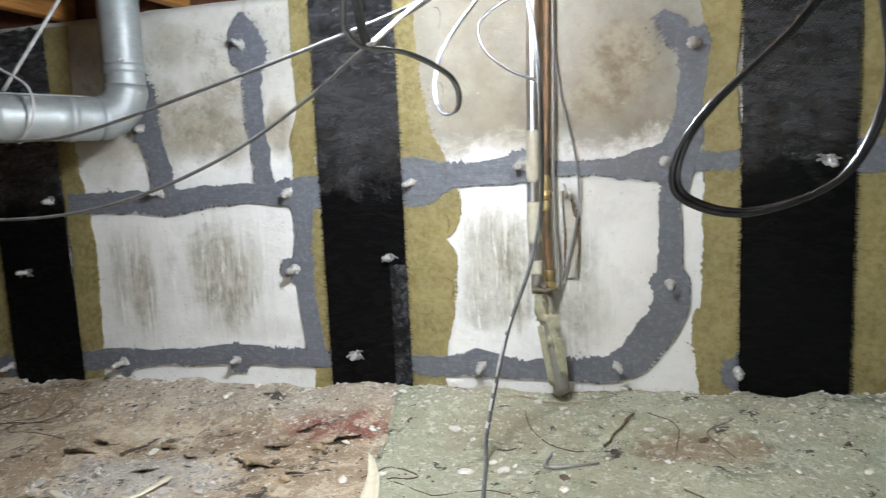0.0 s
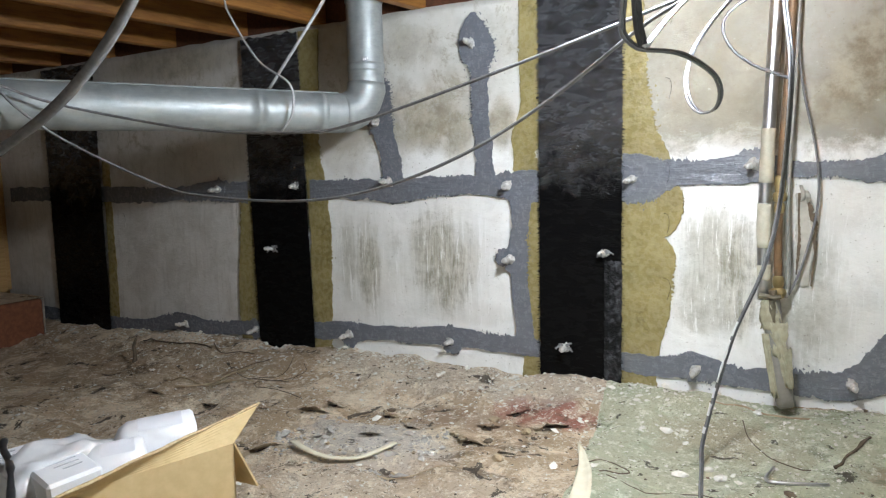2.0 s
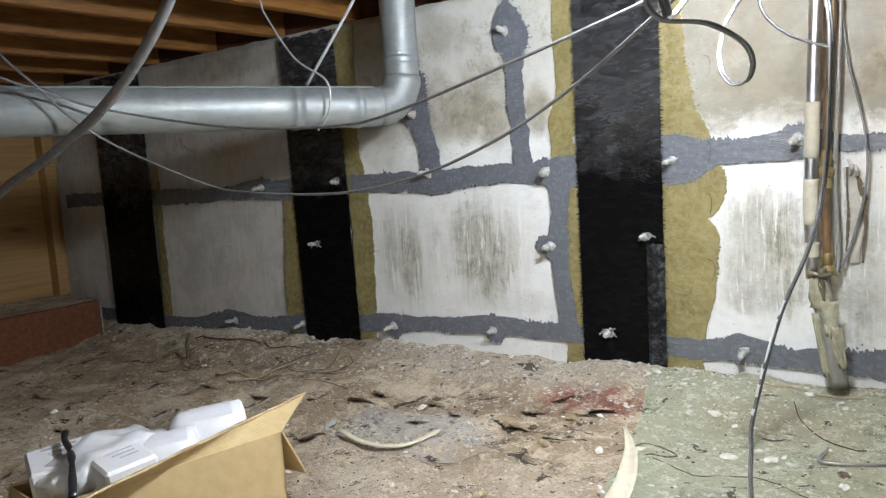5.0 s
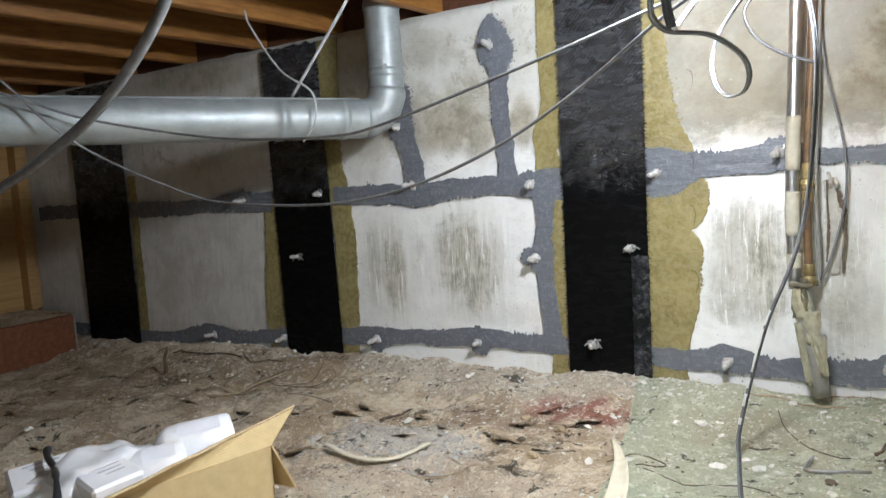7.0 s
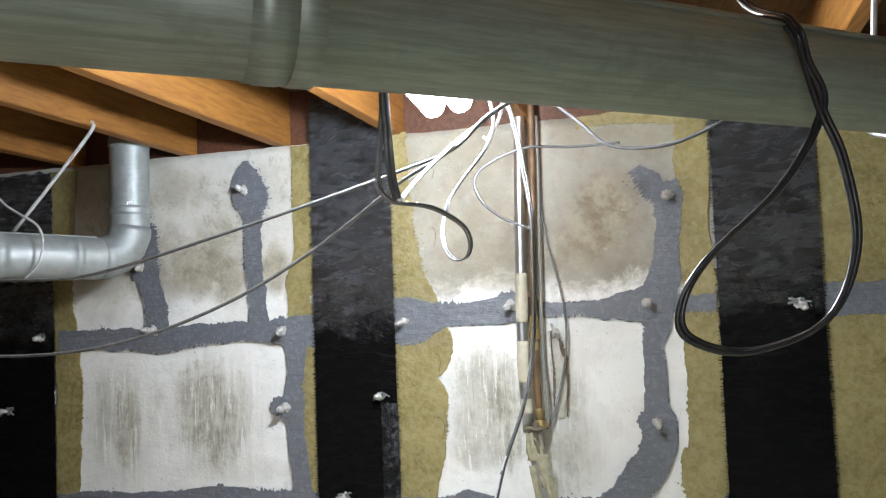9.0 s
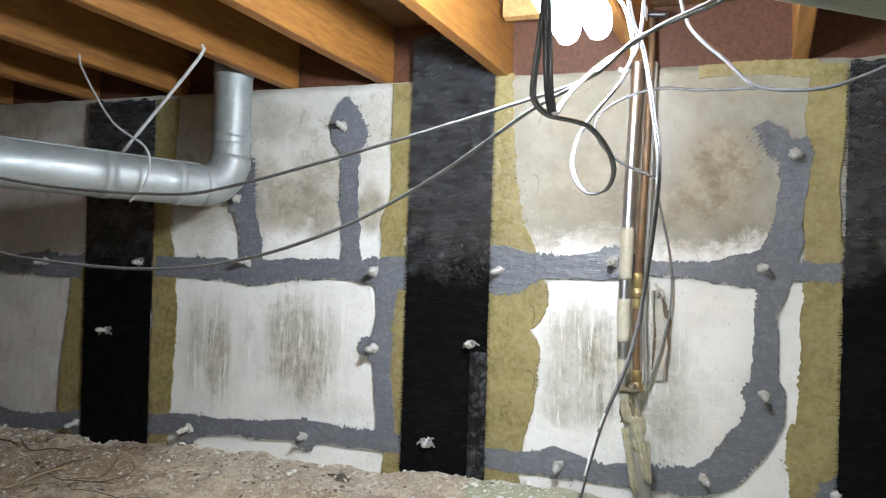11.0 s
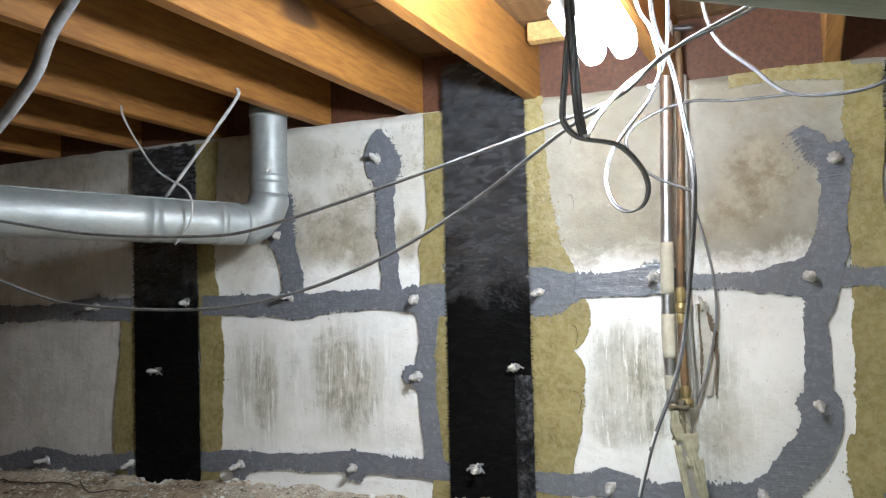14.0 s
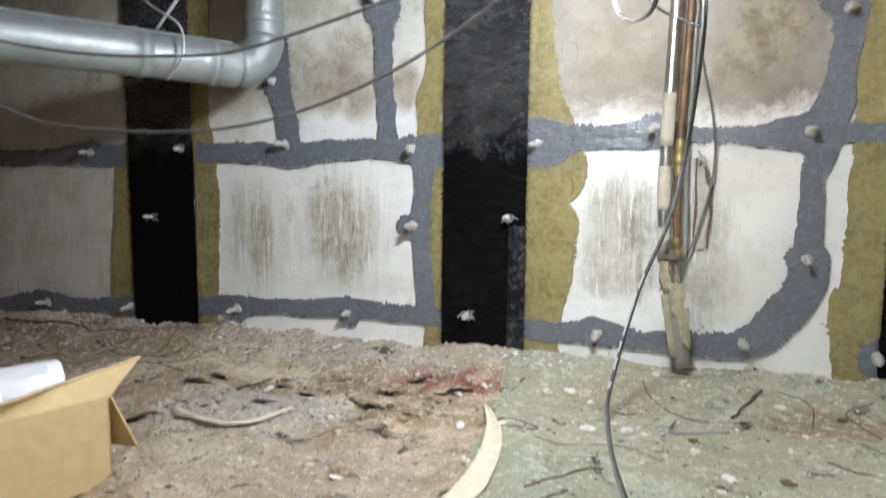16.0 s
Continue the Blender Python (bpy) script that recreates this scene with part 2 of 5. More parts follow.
def resin_material():
    m = Mat("amber_resin", 0.35)
    n, f = m.noise(9, 5, 0.65), m.noise(55, 5, 0.65)
    c = m.mix(m.ramp(n, 0.35, 0.68), (0.33, 0.275, 0.125), (0.23, 0.19, 0.08))
    c = m.mix(m.math("MULTIPLY", m.ramp(m.noise(13, 7, 0.8, None, 0.4), 0.56, 0.66), 0.6), c, (0.14, 0.105, 0.035))
    m.color(m.mix(m.math("MULTIPLY", m.ramp(f, 0.55, 0.7), 0.3), c, (0.44, 0.37, 0.20)))
    m.rough(m.ramp(f, 0.35, 0.7, 0.18, 0.45))
    return m.bump(m.math("ADD", f, m.math("MULTIPLY", m.noise(34, 3, 0.6), 1.5)), 0.4, 0.006).m


def carbon_material():
    m = Mat("carbon_fibre", 0.4)
    x, y, z = m.xyz()
    n, g = m.noise(14, 5, 0.6), m.noise(26, 5, 0.65, (0.6, 1, 1.6), 0.5)
    high = m.math("ADD", z, m.math("MULTIPLY", m.math("SUBTRACT", n, 0.5), 0.35))
    wet_sheen = m.ramp(high, 0.80, 1.02)
    # twill: fine diagonal ribs, open on the upper part
    w = m.math("SINE", m.math("MULTIPLY", m.math("ADD", m.math("MULTIPLY", x, 0.72), z), 1000.0))
    w2 = m.math("SINE", m.math("MULTIPLY", m.math("SUBTRACT", m.math("MULTIPLY", x, 1.1), z), 420.0))
    dry = m.math("MULTIPLY", m.ramp(high, 0.90, 1.12), m.ramp(n, 0.36, 0.54, 0.35, 1.0))
    dash = m.math("MULTIPLY", m.ramp(w, -0.2, 0.9), m.ramp(w2, -1.0, 0.0, 0.35, 1.0))
    # upper resin lifted to blue-grey: lamp sheen put into the colour
    col = m.mix(wet_sheen, (0.0045, 0.0045, 0.0047), (0.018, 0.0195, 0.023))
    col = m.mix(m.math("MULTIPLY", dash, m.math("MULTIPLY", dry, 0.8)), col, (0.17, 0.175, 0.195))
    # wrinkle dips darkened: crease shade painted into the colour
    col = m.mix(m.math("MULTIPLY", m.ramp(g, 0.50, 0.30), 0.9), col, (0.0045, 0.0045, 0.005))
    m.color(col)
    m.rough(m.ramp(g, 0.35, 0.65, 0.16, 0.34))
    m.put(m.b.inputs["Specular IOR Level"], m.math("MULTIPLY_ADD", wet_sheen, 1.0, 0.08))
    h = m.math("MULTIPLY", m.math("ADD", g, m.math("MULTIPLY", m.math("MULTIPLY", w, 0.06), dry)), m.math("MULTIPLY_ADD", wet_sheen, 0.85, 0.15))
    return m.bump(h, 1.0, 0.032).m


def wood_material(name, light, dark, rough=0.6):
    m = Mat(name, rough)
    g = m.noise(5, 5, 0.6, (14.0, 0.35, 14.0), 0.4)
    f = m.noise(60, 4, 0.6, (3.0, 0.2, 3.0))
    r = m.math("MULTIPLY", m.random(), 0.35)
    c = m.mix(m.ramp(m.math("ADD", g, m.math("MULTIPLY", m.math("SUBTRACT", f, 0.5), 0.3)), 0.35, 0.68), light, dark)
    c = m.mix(r, c, dark)
    knots = m.ramp(m.noise(4.3, 1, 0.4, (1.4, 0.5, 1.4)), 0.74, 0.80)
    m.color(m.mix(knots, c, (0.09, 0.04, 0.015)))
    return m.bump(f, 0.25, 0.002).m


def metal_material(name, a, b, rough, metal=1.0, scale=20):
    m = Mat(name, rough, metal)
    n, s = m.noise(scale, 4, 0.6), m.noise(30, 4, 0.6, (1, 1, 6))
    m.color(m.mix(m.ramp(n, 0.3, 0.7), a, b))
    m.rough(m.ramp(s, 0.3, 0.7, rough * 0.8, min(1, rough * 1.3)))
    return m.bump(n, 0.12, 0.002).m


def plain(name, a, b, rough, scale=25, bump=0.2, metal=0.0):
    m = Mat(name, rough, metal)
    n = m.noise(scale, 5, 0.6)
    m.color(m.mix(m.ramp(n, 0.3, 0.7), a, b))
    return m.bump(n, bump, 0.003).m


def carpet_material(name, tones, patches):
    """Old trodden carpet: tones in blotches, short fibres, pale dust, worn holes."""
    m = Mat(name, 0.92)
    x, y, _ = m.xyz()
    big, mid = m.noise(2.6, 8, 0.75, None, 0.8), m.noise(9, 9, 0.78, None, 0.4)
    fib, fib2 = m.noise(120, 3, 0.7), m.noise(36, 7, 0.8)
    a, c, d, pale, dark = tones
    col = m.mix(m.ramp(mid, 0.42, 0.58), a, c)
    col = m.mix(m.ramp(big, 0.47, 0.56), col, d)
    wob = m.math("MULTIPLY", m.math("SUBTRACT", mid, 0.5), 5.5)
    for cx, cy, rx, ry, k, tone in patches:
        col = m.mix(m.math("MULTIPLY", spot(m, x, y, cx, cy, rx, ry, wob), k), col, tone)
    col = m.mix(m.math("MULTIPLY", m.ramp(m.noise(5.5, 10, 0.82, None, 0.5), 0.54, 0.61), 0.65), col, dark)
    col = m.mix(m.math("MULTIPLY", m.ramp(fib2, 0.53, 0.60), 0.7), col, pale)
    col = m.mix(m.math("MULTIPLY", m.ramp(fib, 0.46, 0.36), 0.35), col, dark)
    flecks = m.ramp(m.noise(70, 3, 0.6, None, 0.3), 0.645, 0.675)
    col = m.mix(m.math("MULTIPLY", flecks, 0.8), col, (0.84, 0.81, 0.72))
    hole = m.ramp(m.noise(11, 5, 0.7, None, 0.7), 0.612, 0.63)
    col = m.mix(m.math("MULTIPLY", hole, 0.85), col, (0.05, 0.038, 0.027))
    m.color(col)
    m.bump(m.math("SUBTRACT", m.math("ADD", mid, m.math("MULTIPLY", fib2, 0.7)), hole), 0.9, 0.022)
    return m.m


M_SEAL, M_RESIN, M_CARBON = sealant_material(), resin_material(), carbon_material()
def loose_weave():
    m = Mat("loose_carbon_weave", 0.45)
    x, y, z = m.xyz()
    w = m.math("SINE", m.math("MULTIPLY", m.math("ADD", m.math("MULTIPLY", x, 0.9), z), 1050.0))
    n = m.noise(26, 5, 0.7)
    blotch = m.ramp(m.noise(34, 6, 0.75, None, 0.5), 0.44, 0.60)
    tow = m.math("MULTIPLY", m.ramp(w, -0.6, 0.9, 0.25, 1.0), m.math("MULTIPLY", m.ramp(n, 0.40, 0.60), blotch))
    m.color(m.mix(tow, (0.006, 0.006, 0.0065), (0.15, 0.155, 0.17)))
    m.put(m.b.inputs["Specular IOR Level"], 0.15)
    return m.bump(n, 1.0, 0.02).m


M_LOOSE = loose_weave()
M_JOIST = wood_material("joist_wood", (0.36, 0.158, 0.032), (0.22, 0.088, 0.018))
M_RIM = wood_material("rim_wood", (0.13, 0.048, 0.022), (0.07, 0.027, 0.013))
M_DECK = wood_material("deck_wood", (0.20, 0.11, 0.045), (0.12, 0.06, 0.025))
M_STUD = wood_material("stud_wood", (0.52, 0.33, 0.13), (0.38, 0.22, 0.08))
M_GALV = metal_material("galvanised_steel", (0.42, 0.45, 0.45), (0.33, 0.36, 0.36), 0.50, 0.5)
def old_duct_material():
    """Dull zinc, streaked lengthwise along the main duct."""
    m = Mat("dull_galvanised_steel", 0.5, 0.35)
    x, y, z = m.xyz()
    run = m.math("ADD", m.math("MULTIPLY", x, 0.82), m.math("MULTIPLY", y, 0.57))
    across = m.math("SUBTRACT", m.math("MULTIPLY", y, 0.82), m.math("MULTIPLY", x, 0.57))
    v = m.t.nodes.new("ShaderNodeCombineXYZ")
    for sock, val in zip(v.inputs, (m.math("MULTIPLY", run, 0.06), across, z)):
        m.put(sock, val)
    n = m.t.nodes.new("ShaderNodeTexNoise")
    n.inputs["Scale"].default_value, n.inputs["Detail"].default_value, n.inputs["Roughness"].default_value = 160, 5, 0.7
    m.link(v.outputs[0], n.inputs["Vector"])
    s, blot = n.outputs["Fac"], m.noise(16, 6, 0.7)
    c = m.mix(m.ramp(s, 0.36, 0.66), (0.25, 0.28, 0.235), (0.36, 0.39, 0.335))
    m.color(m.mix(m.math("MULTIPLY", m.ramp(blot, 0.5, 0.68), 0.5), c, (0.21, 0.23, 0.19)))
    m.rough(m.ramp(s, 0.3, 0.7, 0.36, 0.6))
    return m.bump(s, 0.15, 0.002).m


M_GALV_OLD = old_duct_material()
M_STEEL = metal_material("conduit_steel", (0.66, 0.66, 0.67), (0.50, 0.50, 0.50), 0.36)
M_COPPER = metal_material("tarnished_copper", (0.22, 0.13, 0.065), (0.12, 0.078, 0.045), 0.5, 0.3)
M_BRASS = metal_material("old_brass", (0.42, 0.33, 0.15), (0.27, 0.20, 0.09), 0.42, 0.6)
M_CLAMP = metal_material("dirty_brass", (0.22, 0.19, 0.13), (0.12, 0.105, 0.075), 0.55, 0.4)
M_PORT = plain("port_epoxy", (0.58, 0.57, 0.55), (0.44, 0.43, 0.41), 0.3, 120)
M_TAPE = plain("masking_tape", (0.56, 0.53, 0.43), (0.48, 0.45, 0.35), 0.7, 60)
M_WRAP = plain("yellowed_wrap", (0.45, 0.43, 0.31), (0.34, 0.31, 0.21), 0.6, 50, 0.4)
M_BLACK = plain("black_plastic", (0.022, 0.022, 0.024), (0.035, 0.035, 0.036), 0.3, 60)
M_CABLE = plain("grey_cable_sheath", (0.24, 0.24, 0.245), (0.17, 0.17, 0.175), 0.14, 60, 0.05)
# darker sheath; on the loop and the drop it paints the unlit side
M_CABLE_G = plain("dark_grey_sheath", (0.10, 0.10, 0.103), (0.07, 0.07, 0.072), 0.18, 60, 0.05)
M_CABLE_W = plain("white_cable_sheath", (0.52, 0.52, 0.52), (0.42, 0.42, 0.42), 0.25, 60, 0.05)
M_CABLE_D = plain("dark_cable_sheath", (0.018, 0.018, 0.020), (0.035, 0.035, 0.038), 0.26, 60, 0.05)
M_GROUND = carpet_material("old_brown_carpet", ((0.60, 0.46, 0.31), (0.84, 0.71, 0.53), (0.50, 0.37, 0.235), (0.90, 0.82, 0.67), (0.11, 0.07, 0.040)),
                           [(0.097, -0.233, 0.14, 0.08, 0.85, (0.36, 0.12, 0.09)), (-0.289, -0.609, 0.22, 0.15, 0.8, (0.60, 0.57, 0.52)), (-0.259, -0.084, 0.6, 0.12, 0.6, (0.60, 0.53, 0.43)),
                            (-0.026, -0.893, 0.35, 0.25, 0.5, (0.62, 0.52, 0.41)), (-1.499, -0.349, 0.6, 0.25, 0.5, (0.36, 0.265, 0.175)), (-0.101, -0.349, 0.18, 0.07, 0.5, (0.25, 0.15, 0.10))])
M_GREEN = carpet_material("old_green_carpet", ((0.46, 0.50, 0.335), (0.68, 0.70, 0.53), (0.55, 0.55, 0.39), (0.86, 0.85, 0.72), (0.19, 0.205, 0.125)),
                          [(1.066, -0.308, 0.16, 0.08, 0.6, (0.36, 0.20, 0.12)), (0.605, -0.239, 0.2, 0.08, 0.4, (0.42, 0.33, 0.22)), (0.521, -0.893, 0.3, 0.2, 0.4, (0.46, 0.49, 0.38)), (0.904, -0.62, 0.25, 0.12, 0.35, (0.45, 0.42, 0.30))])
M_CARD = plain("cardboard", (0.62, 0.475, 0.25), (0.56, 0.42, 0.215), 0.8, 40, 0.1)
M_CARDEDGE = plain("torn_cardboard_edge", (0.58, 0.46, 0.28), (0.45, 0.33, 0.18), 0.9, 120, 0.5)
M_WHITE = plain("white_plastic", (0.88, 0.89, 0.91), (0.82, 0.83, 0.86), 0.35, 15, 0.05)
M_LABEL = plain("white_label", (0.78, 0.79, 0.82), (0.74, 0.75, 0.79), 0.6, 30, 0.02)
# near-white: lamp glare put into the rising cable's colour; also white paint
M_BRIGHT = plain("bright_white_sheath", (0.82, 0.82, 0.82), (0.76, 0.76, 0.76), 0.3, 60, 0.05)
M_PRINT = plain("grey_print", (0.55, 0.56, 0.60), (0.48, 0.49, 0.53), 0.6, 30, 0.02)
M_PAPER = plain("cream_paper", (0.74, 0.69, 0.54), (0.66, 0.60, 0.45), 0.8, 30, 0.1)
M_CHIP = plain("pale_chips", (0.88, 0.86, 0.79), (0.74, 0.71, 0.63), 0.8, 60)
M_FLAKE = plain("grey_flake", (0.52, 0.49, 0.44), (0.40, 0.37, 0.33), 0.85, 60)
M_TWIG = plain("dry_twig", (0.10, 0.075, 0.05), (0.17, 0.125, 0.08), 0.8, 60)
M_STRAW = plain("dry_stalk", (0.50, 0.40, 0.26), (0.38, 0.28, 0.17), 0.7, 60)
M_FILM = plain("torn_sheet", (0.24, 0.165, 0.11), (0.36, 0.26, 0.18), 0.6, 25)
M_SOIL_SHADE = plain("soil_and_shade", (0.075, 0.053, 0.036), (0.04, 0.028, 0.02), 0.95, 70, 0.6)
M_BRICK = plain("red_brick", (0.23, 0.085, 0.038), (0.15, 0.052, 0.026), 0.85, 45, 0.5)
M_MORTAR = plain("grey_mortar", (0.36, 0.33, 0.28), (0.28, 0.25, 0.21), 0.9, 60, 0.4)
M_CONC = plain("rough_concrete", (0.36, 0.34, 0.30), (0.27, 0.25, 0.22), 0.85, 14, 0.5)
M_PVC = plain("grey_pipe", (0.30, 0.29, 0.26), (0.22, 0.21, 0.19), 0.45, 40)
M_BAG = plain("thin_plastic_bag", (0.90, 0.91, 0.92), (0.82, 0.83, 0.85), 0.25, 30, 0.4)
M_BAG.node_tree.nodes["Principled BSDF"].inputs["Transmission Weight"].default_value = 0.2


def glow(name, color, strength):
    m = bpy.data.materials.new(name)
    m.use_nodes = True
    b = m.node_tree.nodes["Principled BSDF"]
    b.inputs["Base Color"].default_value = (*color, 1)
    b.inputs["Emission Color"].default_value = (*color, 1)
    b.inputs["Emission Strength"].default_value = strength
    return m


M_LAMP = glow("fluorescent_tube", (0.83, 0.91, 1.0), LAMP)
M_FILL = glow("fill_glass", (0.88, 0.92, 0.94), FILL)

# ---------------------------------------------------------------- structure
def wall_north():
    bm = bmesh.new()
    nx, nz = 150, 60
    x0, x1, z0, z1 = -3.0, 2.9, -0.2, WALL_TOP
    grid = []
    for j in range(nz + 1):
        row = []
        for i in range(nx + 1):
            x, z = x0 + (x1 - x0) * i / nx, z0 + (z1 - z0) * j / nz
            v = Vector((x * 3, 0, z * 3))
            y = 0.004 + 0.003 * noise.noise(v) + 0.0015 * noise.noise(v * 5)
            top = 0.006 * noise.noise(Vector((x * 14, 5, 0))) if j == nz else 0
            row.append(bm.verts.new((x, y, z + top)))
        grid.append(row)
    for a, b in zip(grid, grid[1:]):
        for i in range(nx):
            bm.faces.new((a[i], a[i + 1], b[i + 1], b[i]))
    top = grid[-1]
    back = [bm.verts.new((v.co.x, 0.22, v.co.z)) for v in top]
    for i in range(nx):
        bm.faces.new((top[i], top[i + 1], back[i + 1], back[i]))
    low = [bm.verts.new((v.co.x, 0.22, z0)) for v in top]
    for i in range(nx):
        bm.faces.new((back[i], back[i + 1], low[i + 1], low[i]))
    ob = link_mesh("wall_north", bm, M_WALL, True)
    return tagged(ob, "plastered block foundation wall, white below, stained cream above", "wall", kind="structure")


WALL = wall_north()


def ground():
    bm = bmesh.new()
    nx, ny = 300, 220
    rows = []
    for j in range(ny + 1):
        row = []
        for i in range(nx + 1):
            x, y = -3.3 + 6.3 * i / nx, -4.2 + 4.26 * j / ny
            v = Vector((x * 2.2, y * 2.2, 0))
            z = FLOOR + 0.02 * noise.noise(v) + 0.010 * noise.noise(v * 3.1) + 0.006 * noise.noise(v * 8) - 0.004 + (0.012 + 0.012 * (x < 0.2)) * (0.5 - abs(noise.noise(v * 2.6 + Vector((3, 9, 0)))) * 1.4) + 0.006 * abs(noise.noise(v * 7)) + 0.004 * noise.noise(v * 17)
            t = min(1.0, max(0.0, (-y - 0.02) / 0.36))
            z -= 0.062 * t * t * (3 - 2 * t)
            if x < -1.2:
                z -= 0.03 * min(1, (-1.2 - x) / 1.2)
            row.append(bm.verts.new((x, y, z)))
        rows.append(row)
    for a, b in zip(rows, rows[1:]):
        for i in range(nx):
            bm.faces.new((a[i], a[i + 1], b[i + 1], b[i]))
    return tagged(link_mesh("ground", bm, M_GROUND, True), "uneven ground under trodden old brown carpet with pale debris", "ground", kind="structure")


GROUND = ground()
gx = np.array([v.co for v in GROUND.data.vertices]).reshape(221, 301, 3)


def ground_z(x, y):
    i = min(299.999, max(0, (x + 3.3) / 6.3 * 300))
    j = min(219.999, max(0, (y + 4.2) / 4.26 * 220))
    a, b, u, w = int(i), int(j), i % 1, j % 1
    g = gx[:, :, 2]
    return (g[b, a] * (1 - u) + g[b, a + 1] * u) * (1 - w) + (g[b + 1, a] * (1 - u) + g[b + 1, a + 1] * u) * w


def green_lift(x, y):
    v = Vector((x * 14, y * 14, 3))
    return max(0.006 + 0.003 * noise.noise(v) + 0.002 * noise.noise(v * 3), 0.0005)


def green_carpet():
    bm = bmesh.new()
    rows = []
    for j in range(111):
        y = -2.6 + 2.588 * j / 110
        edge = 0.222 - 0.14 * y + 0.012 * noise.noise(Vector((y * 9, 0, 4))) + 0.006 * noise.noise(Vector((y * 40, 0, 4)))
        row = []
        for i in range(131):
            x = edge + (2.84 - edge) * (i / 130) ** 1.15
            row.append(bm.verts.new((x, y, ground_z(x, y) + (0.0005 if i == 0 else green_lift(x, y)))))
        rows.append(row)
    for a, b in zip(rows, rows[1:]):
        for i in range(130):
            bm.faces.new((a[i], a[i + 1], b[i + 1], b[i]))
    return tagged(link_mesh("carpet", bm, M_GREEN, True), "worn dull green carpet piece lying along the wall", "carpet")


green_carpet()

# closing walls, subfloor deck
tagged(link_mesh("wall_south", box_bm((-3.4, -4.3, -0.2), (3.1, -4.15, 1.8)), M_CONC), "rough concrete foundation wall", "wall", kind="structure")
tagged(link_mesh("wall_east", box_bm((2.85, -4.3, -0.2), (3.05, 0.2, 1.8)), M_CONC), "rough concrete foundation wall", "wall", kind="structure")
tagged(link_mesh("wall_west", box_bm((-3.4, -4.3, -0.2), (-3.12, 0.2, 1.8)), M_STUD), "bare plywood end wall", "wall", kind="structure")


def deck():
    bm = bmesh.new()
    y = -4.2
    k = 0
    while y < 0.2:
        w = 0.14
        b = box_bm((-3.4, y, JOIST_Z + 0.19), (3.1, y + w - 0.004, JOIST_Z + 0.21))
        me = bpy.data.meshes.new("tmp")
        b.to_mesh(me)
        b.free()
        bm.from_mesh(me)
        bpy.data.meshes.remove(me)
        y += w
    return tagged(link_mesh("ceiling", bm, M_DECK), "underside of wooden board subfloor", "ceiling", kind="structure")


deck()
rim = box_bm((-3.1, 0.03, WALL_TOP + 0.002), (2.85, 0.07, JOIST_Z + 0.188), 0.002)
tagged(link_mesh("rim_joist", rim, M_RIM), "reddish brown rim board above the wall", "beam", kind="structure")

# joists, slightly askew to the wall
SKEW = 0.13
for n, x in enumerate(JOISTS):
    bm = bmesh.new()
    L = 4.3
    prof = [(-0.042, 0.004), (-0.038, 0), (-0.004, 0), (0, 0.004), (0, 0.188), (-0.042, 0.188)]
    rings = []
    for k in range(13):
        y = 0.028 - L * k / 12
        rings.append([bm.verts.new((px + SKEW * y + 0.002 * noise.noise(Vector((n, k * 0.6, 1))), y, pz + 0.002 * noise.noise(Vector((n, k * 0.5, 7))))) for px, pz in prof])
    for a, b in zip(rings, rings[1:]):
        for i in range(6):
            bm.faces.new((a[i], a[(i + 1) % 6], b[(i + 1) % 6], b[i]))
    bm.faces.new(rings[0][::-1])
    bm.faces.new(rings[-1])
    bmesh.ops.recalc_face_normals(bm, faces=bm.faces[:])
    ob = link_mesh("joist", bm, M_JOIST)
    ob.location = (x, 0, JOIST_Z)
    tagged(ob, "orange-brown wooden floor joist resting on the foundation wall", "joist", "floor joists", kind="structure")

nail = box_bm((0.315, -0.14, 1.585), (0.46, -0.10, 1.640), 0.003)
tagged(link_mesh("blocking_board", nail, M_STUD), "short pale wooden block nailed beside a joist", "board", kind="structure")

# ---------------------------------------------------------------- coats on the wall
def coat(name, pts, mat, y=0.0, thick=0.003, ragged=0.008, seed=0.0, label=""):
    return part(name, ribbon_bm(pts, y, thick, ragged, seed), mat, WALL, label)


# resin bands beside the straps
coat("resin_band", [(-0.03, 0.22, 0.035), (-0.03, 0.6, 0.04), (-0.04, 0.86, 0.045), (-0.05, 0.95, 0.04), (-0.045, 1.0, 0.05), (-0.03, 1.1, 0.035), (-0.03, 1.3, 0.035), (-0.03, 1.45, 0.035)], M_RESIN, -0.002, 0.003, 0.006, 1)
coat("resin_band", [(0.30, 0.22, 0.07), (0.31, 0.35, 0.065), (0.325, 0.5, 0.085), (0.33, 0.62, 0.09), (0.32, 0.70, 0.075), (0.34, 0.78, 0.10), (0.33, 0.88, 0.085), (0.31, 0.95, 0.08), (0.30, 1.05, 0.055), (0.29, 1.2, 0.045), (0.28, 1.46, 0.042)], M_RESIN, -0.002, 0.003, 0.010, 2)
coat("resin_band", [(1.15, 0.22, 0.05), (1.15, 0.42, 0.07), (1.16, 0.48, 0.055), (1.165, 0.7, 0.05), (1.17, 0.9, 0.05), (1.16, 1.1, 0.045), (1.17, 1.25, 0.05), (1.18, 1.44, 0.045)], M_RESIN, -0.002, 0.003, 0.008, 3)
coat("resin_band", [(1.60, 0.20, 0.16), (1.60, 0.6, 0.16), (1.60, 1.0, 0.16), (1.60, 1.44, 0.16)], M_RESIN, -0.002, 0.003, 0.010, 4)
coat("resin_band", [(-1.27, 0.24, 0.06), (-1.275, 0.45, 0.055), (-1.255, 0.7, 0.05), (-1.25, 0.85, 0.05)], M_RESIN, -0.002, 0.003, 0.010, 5)
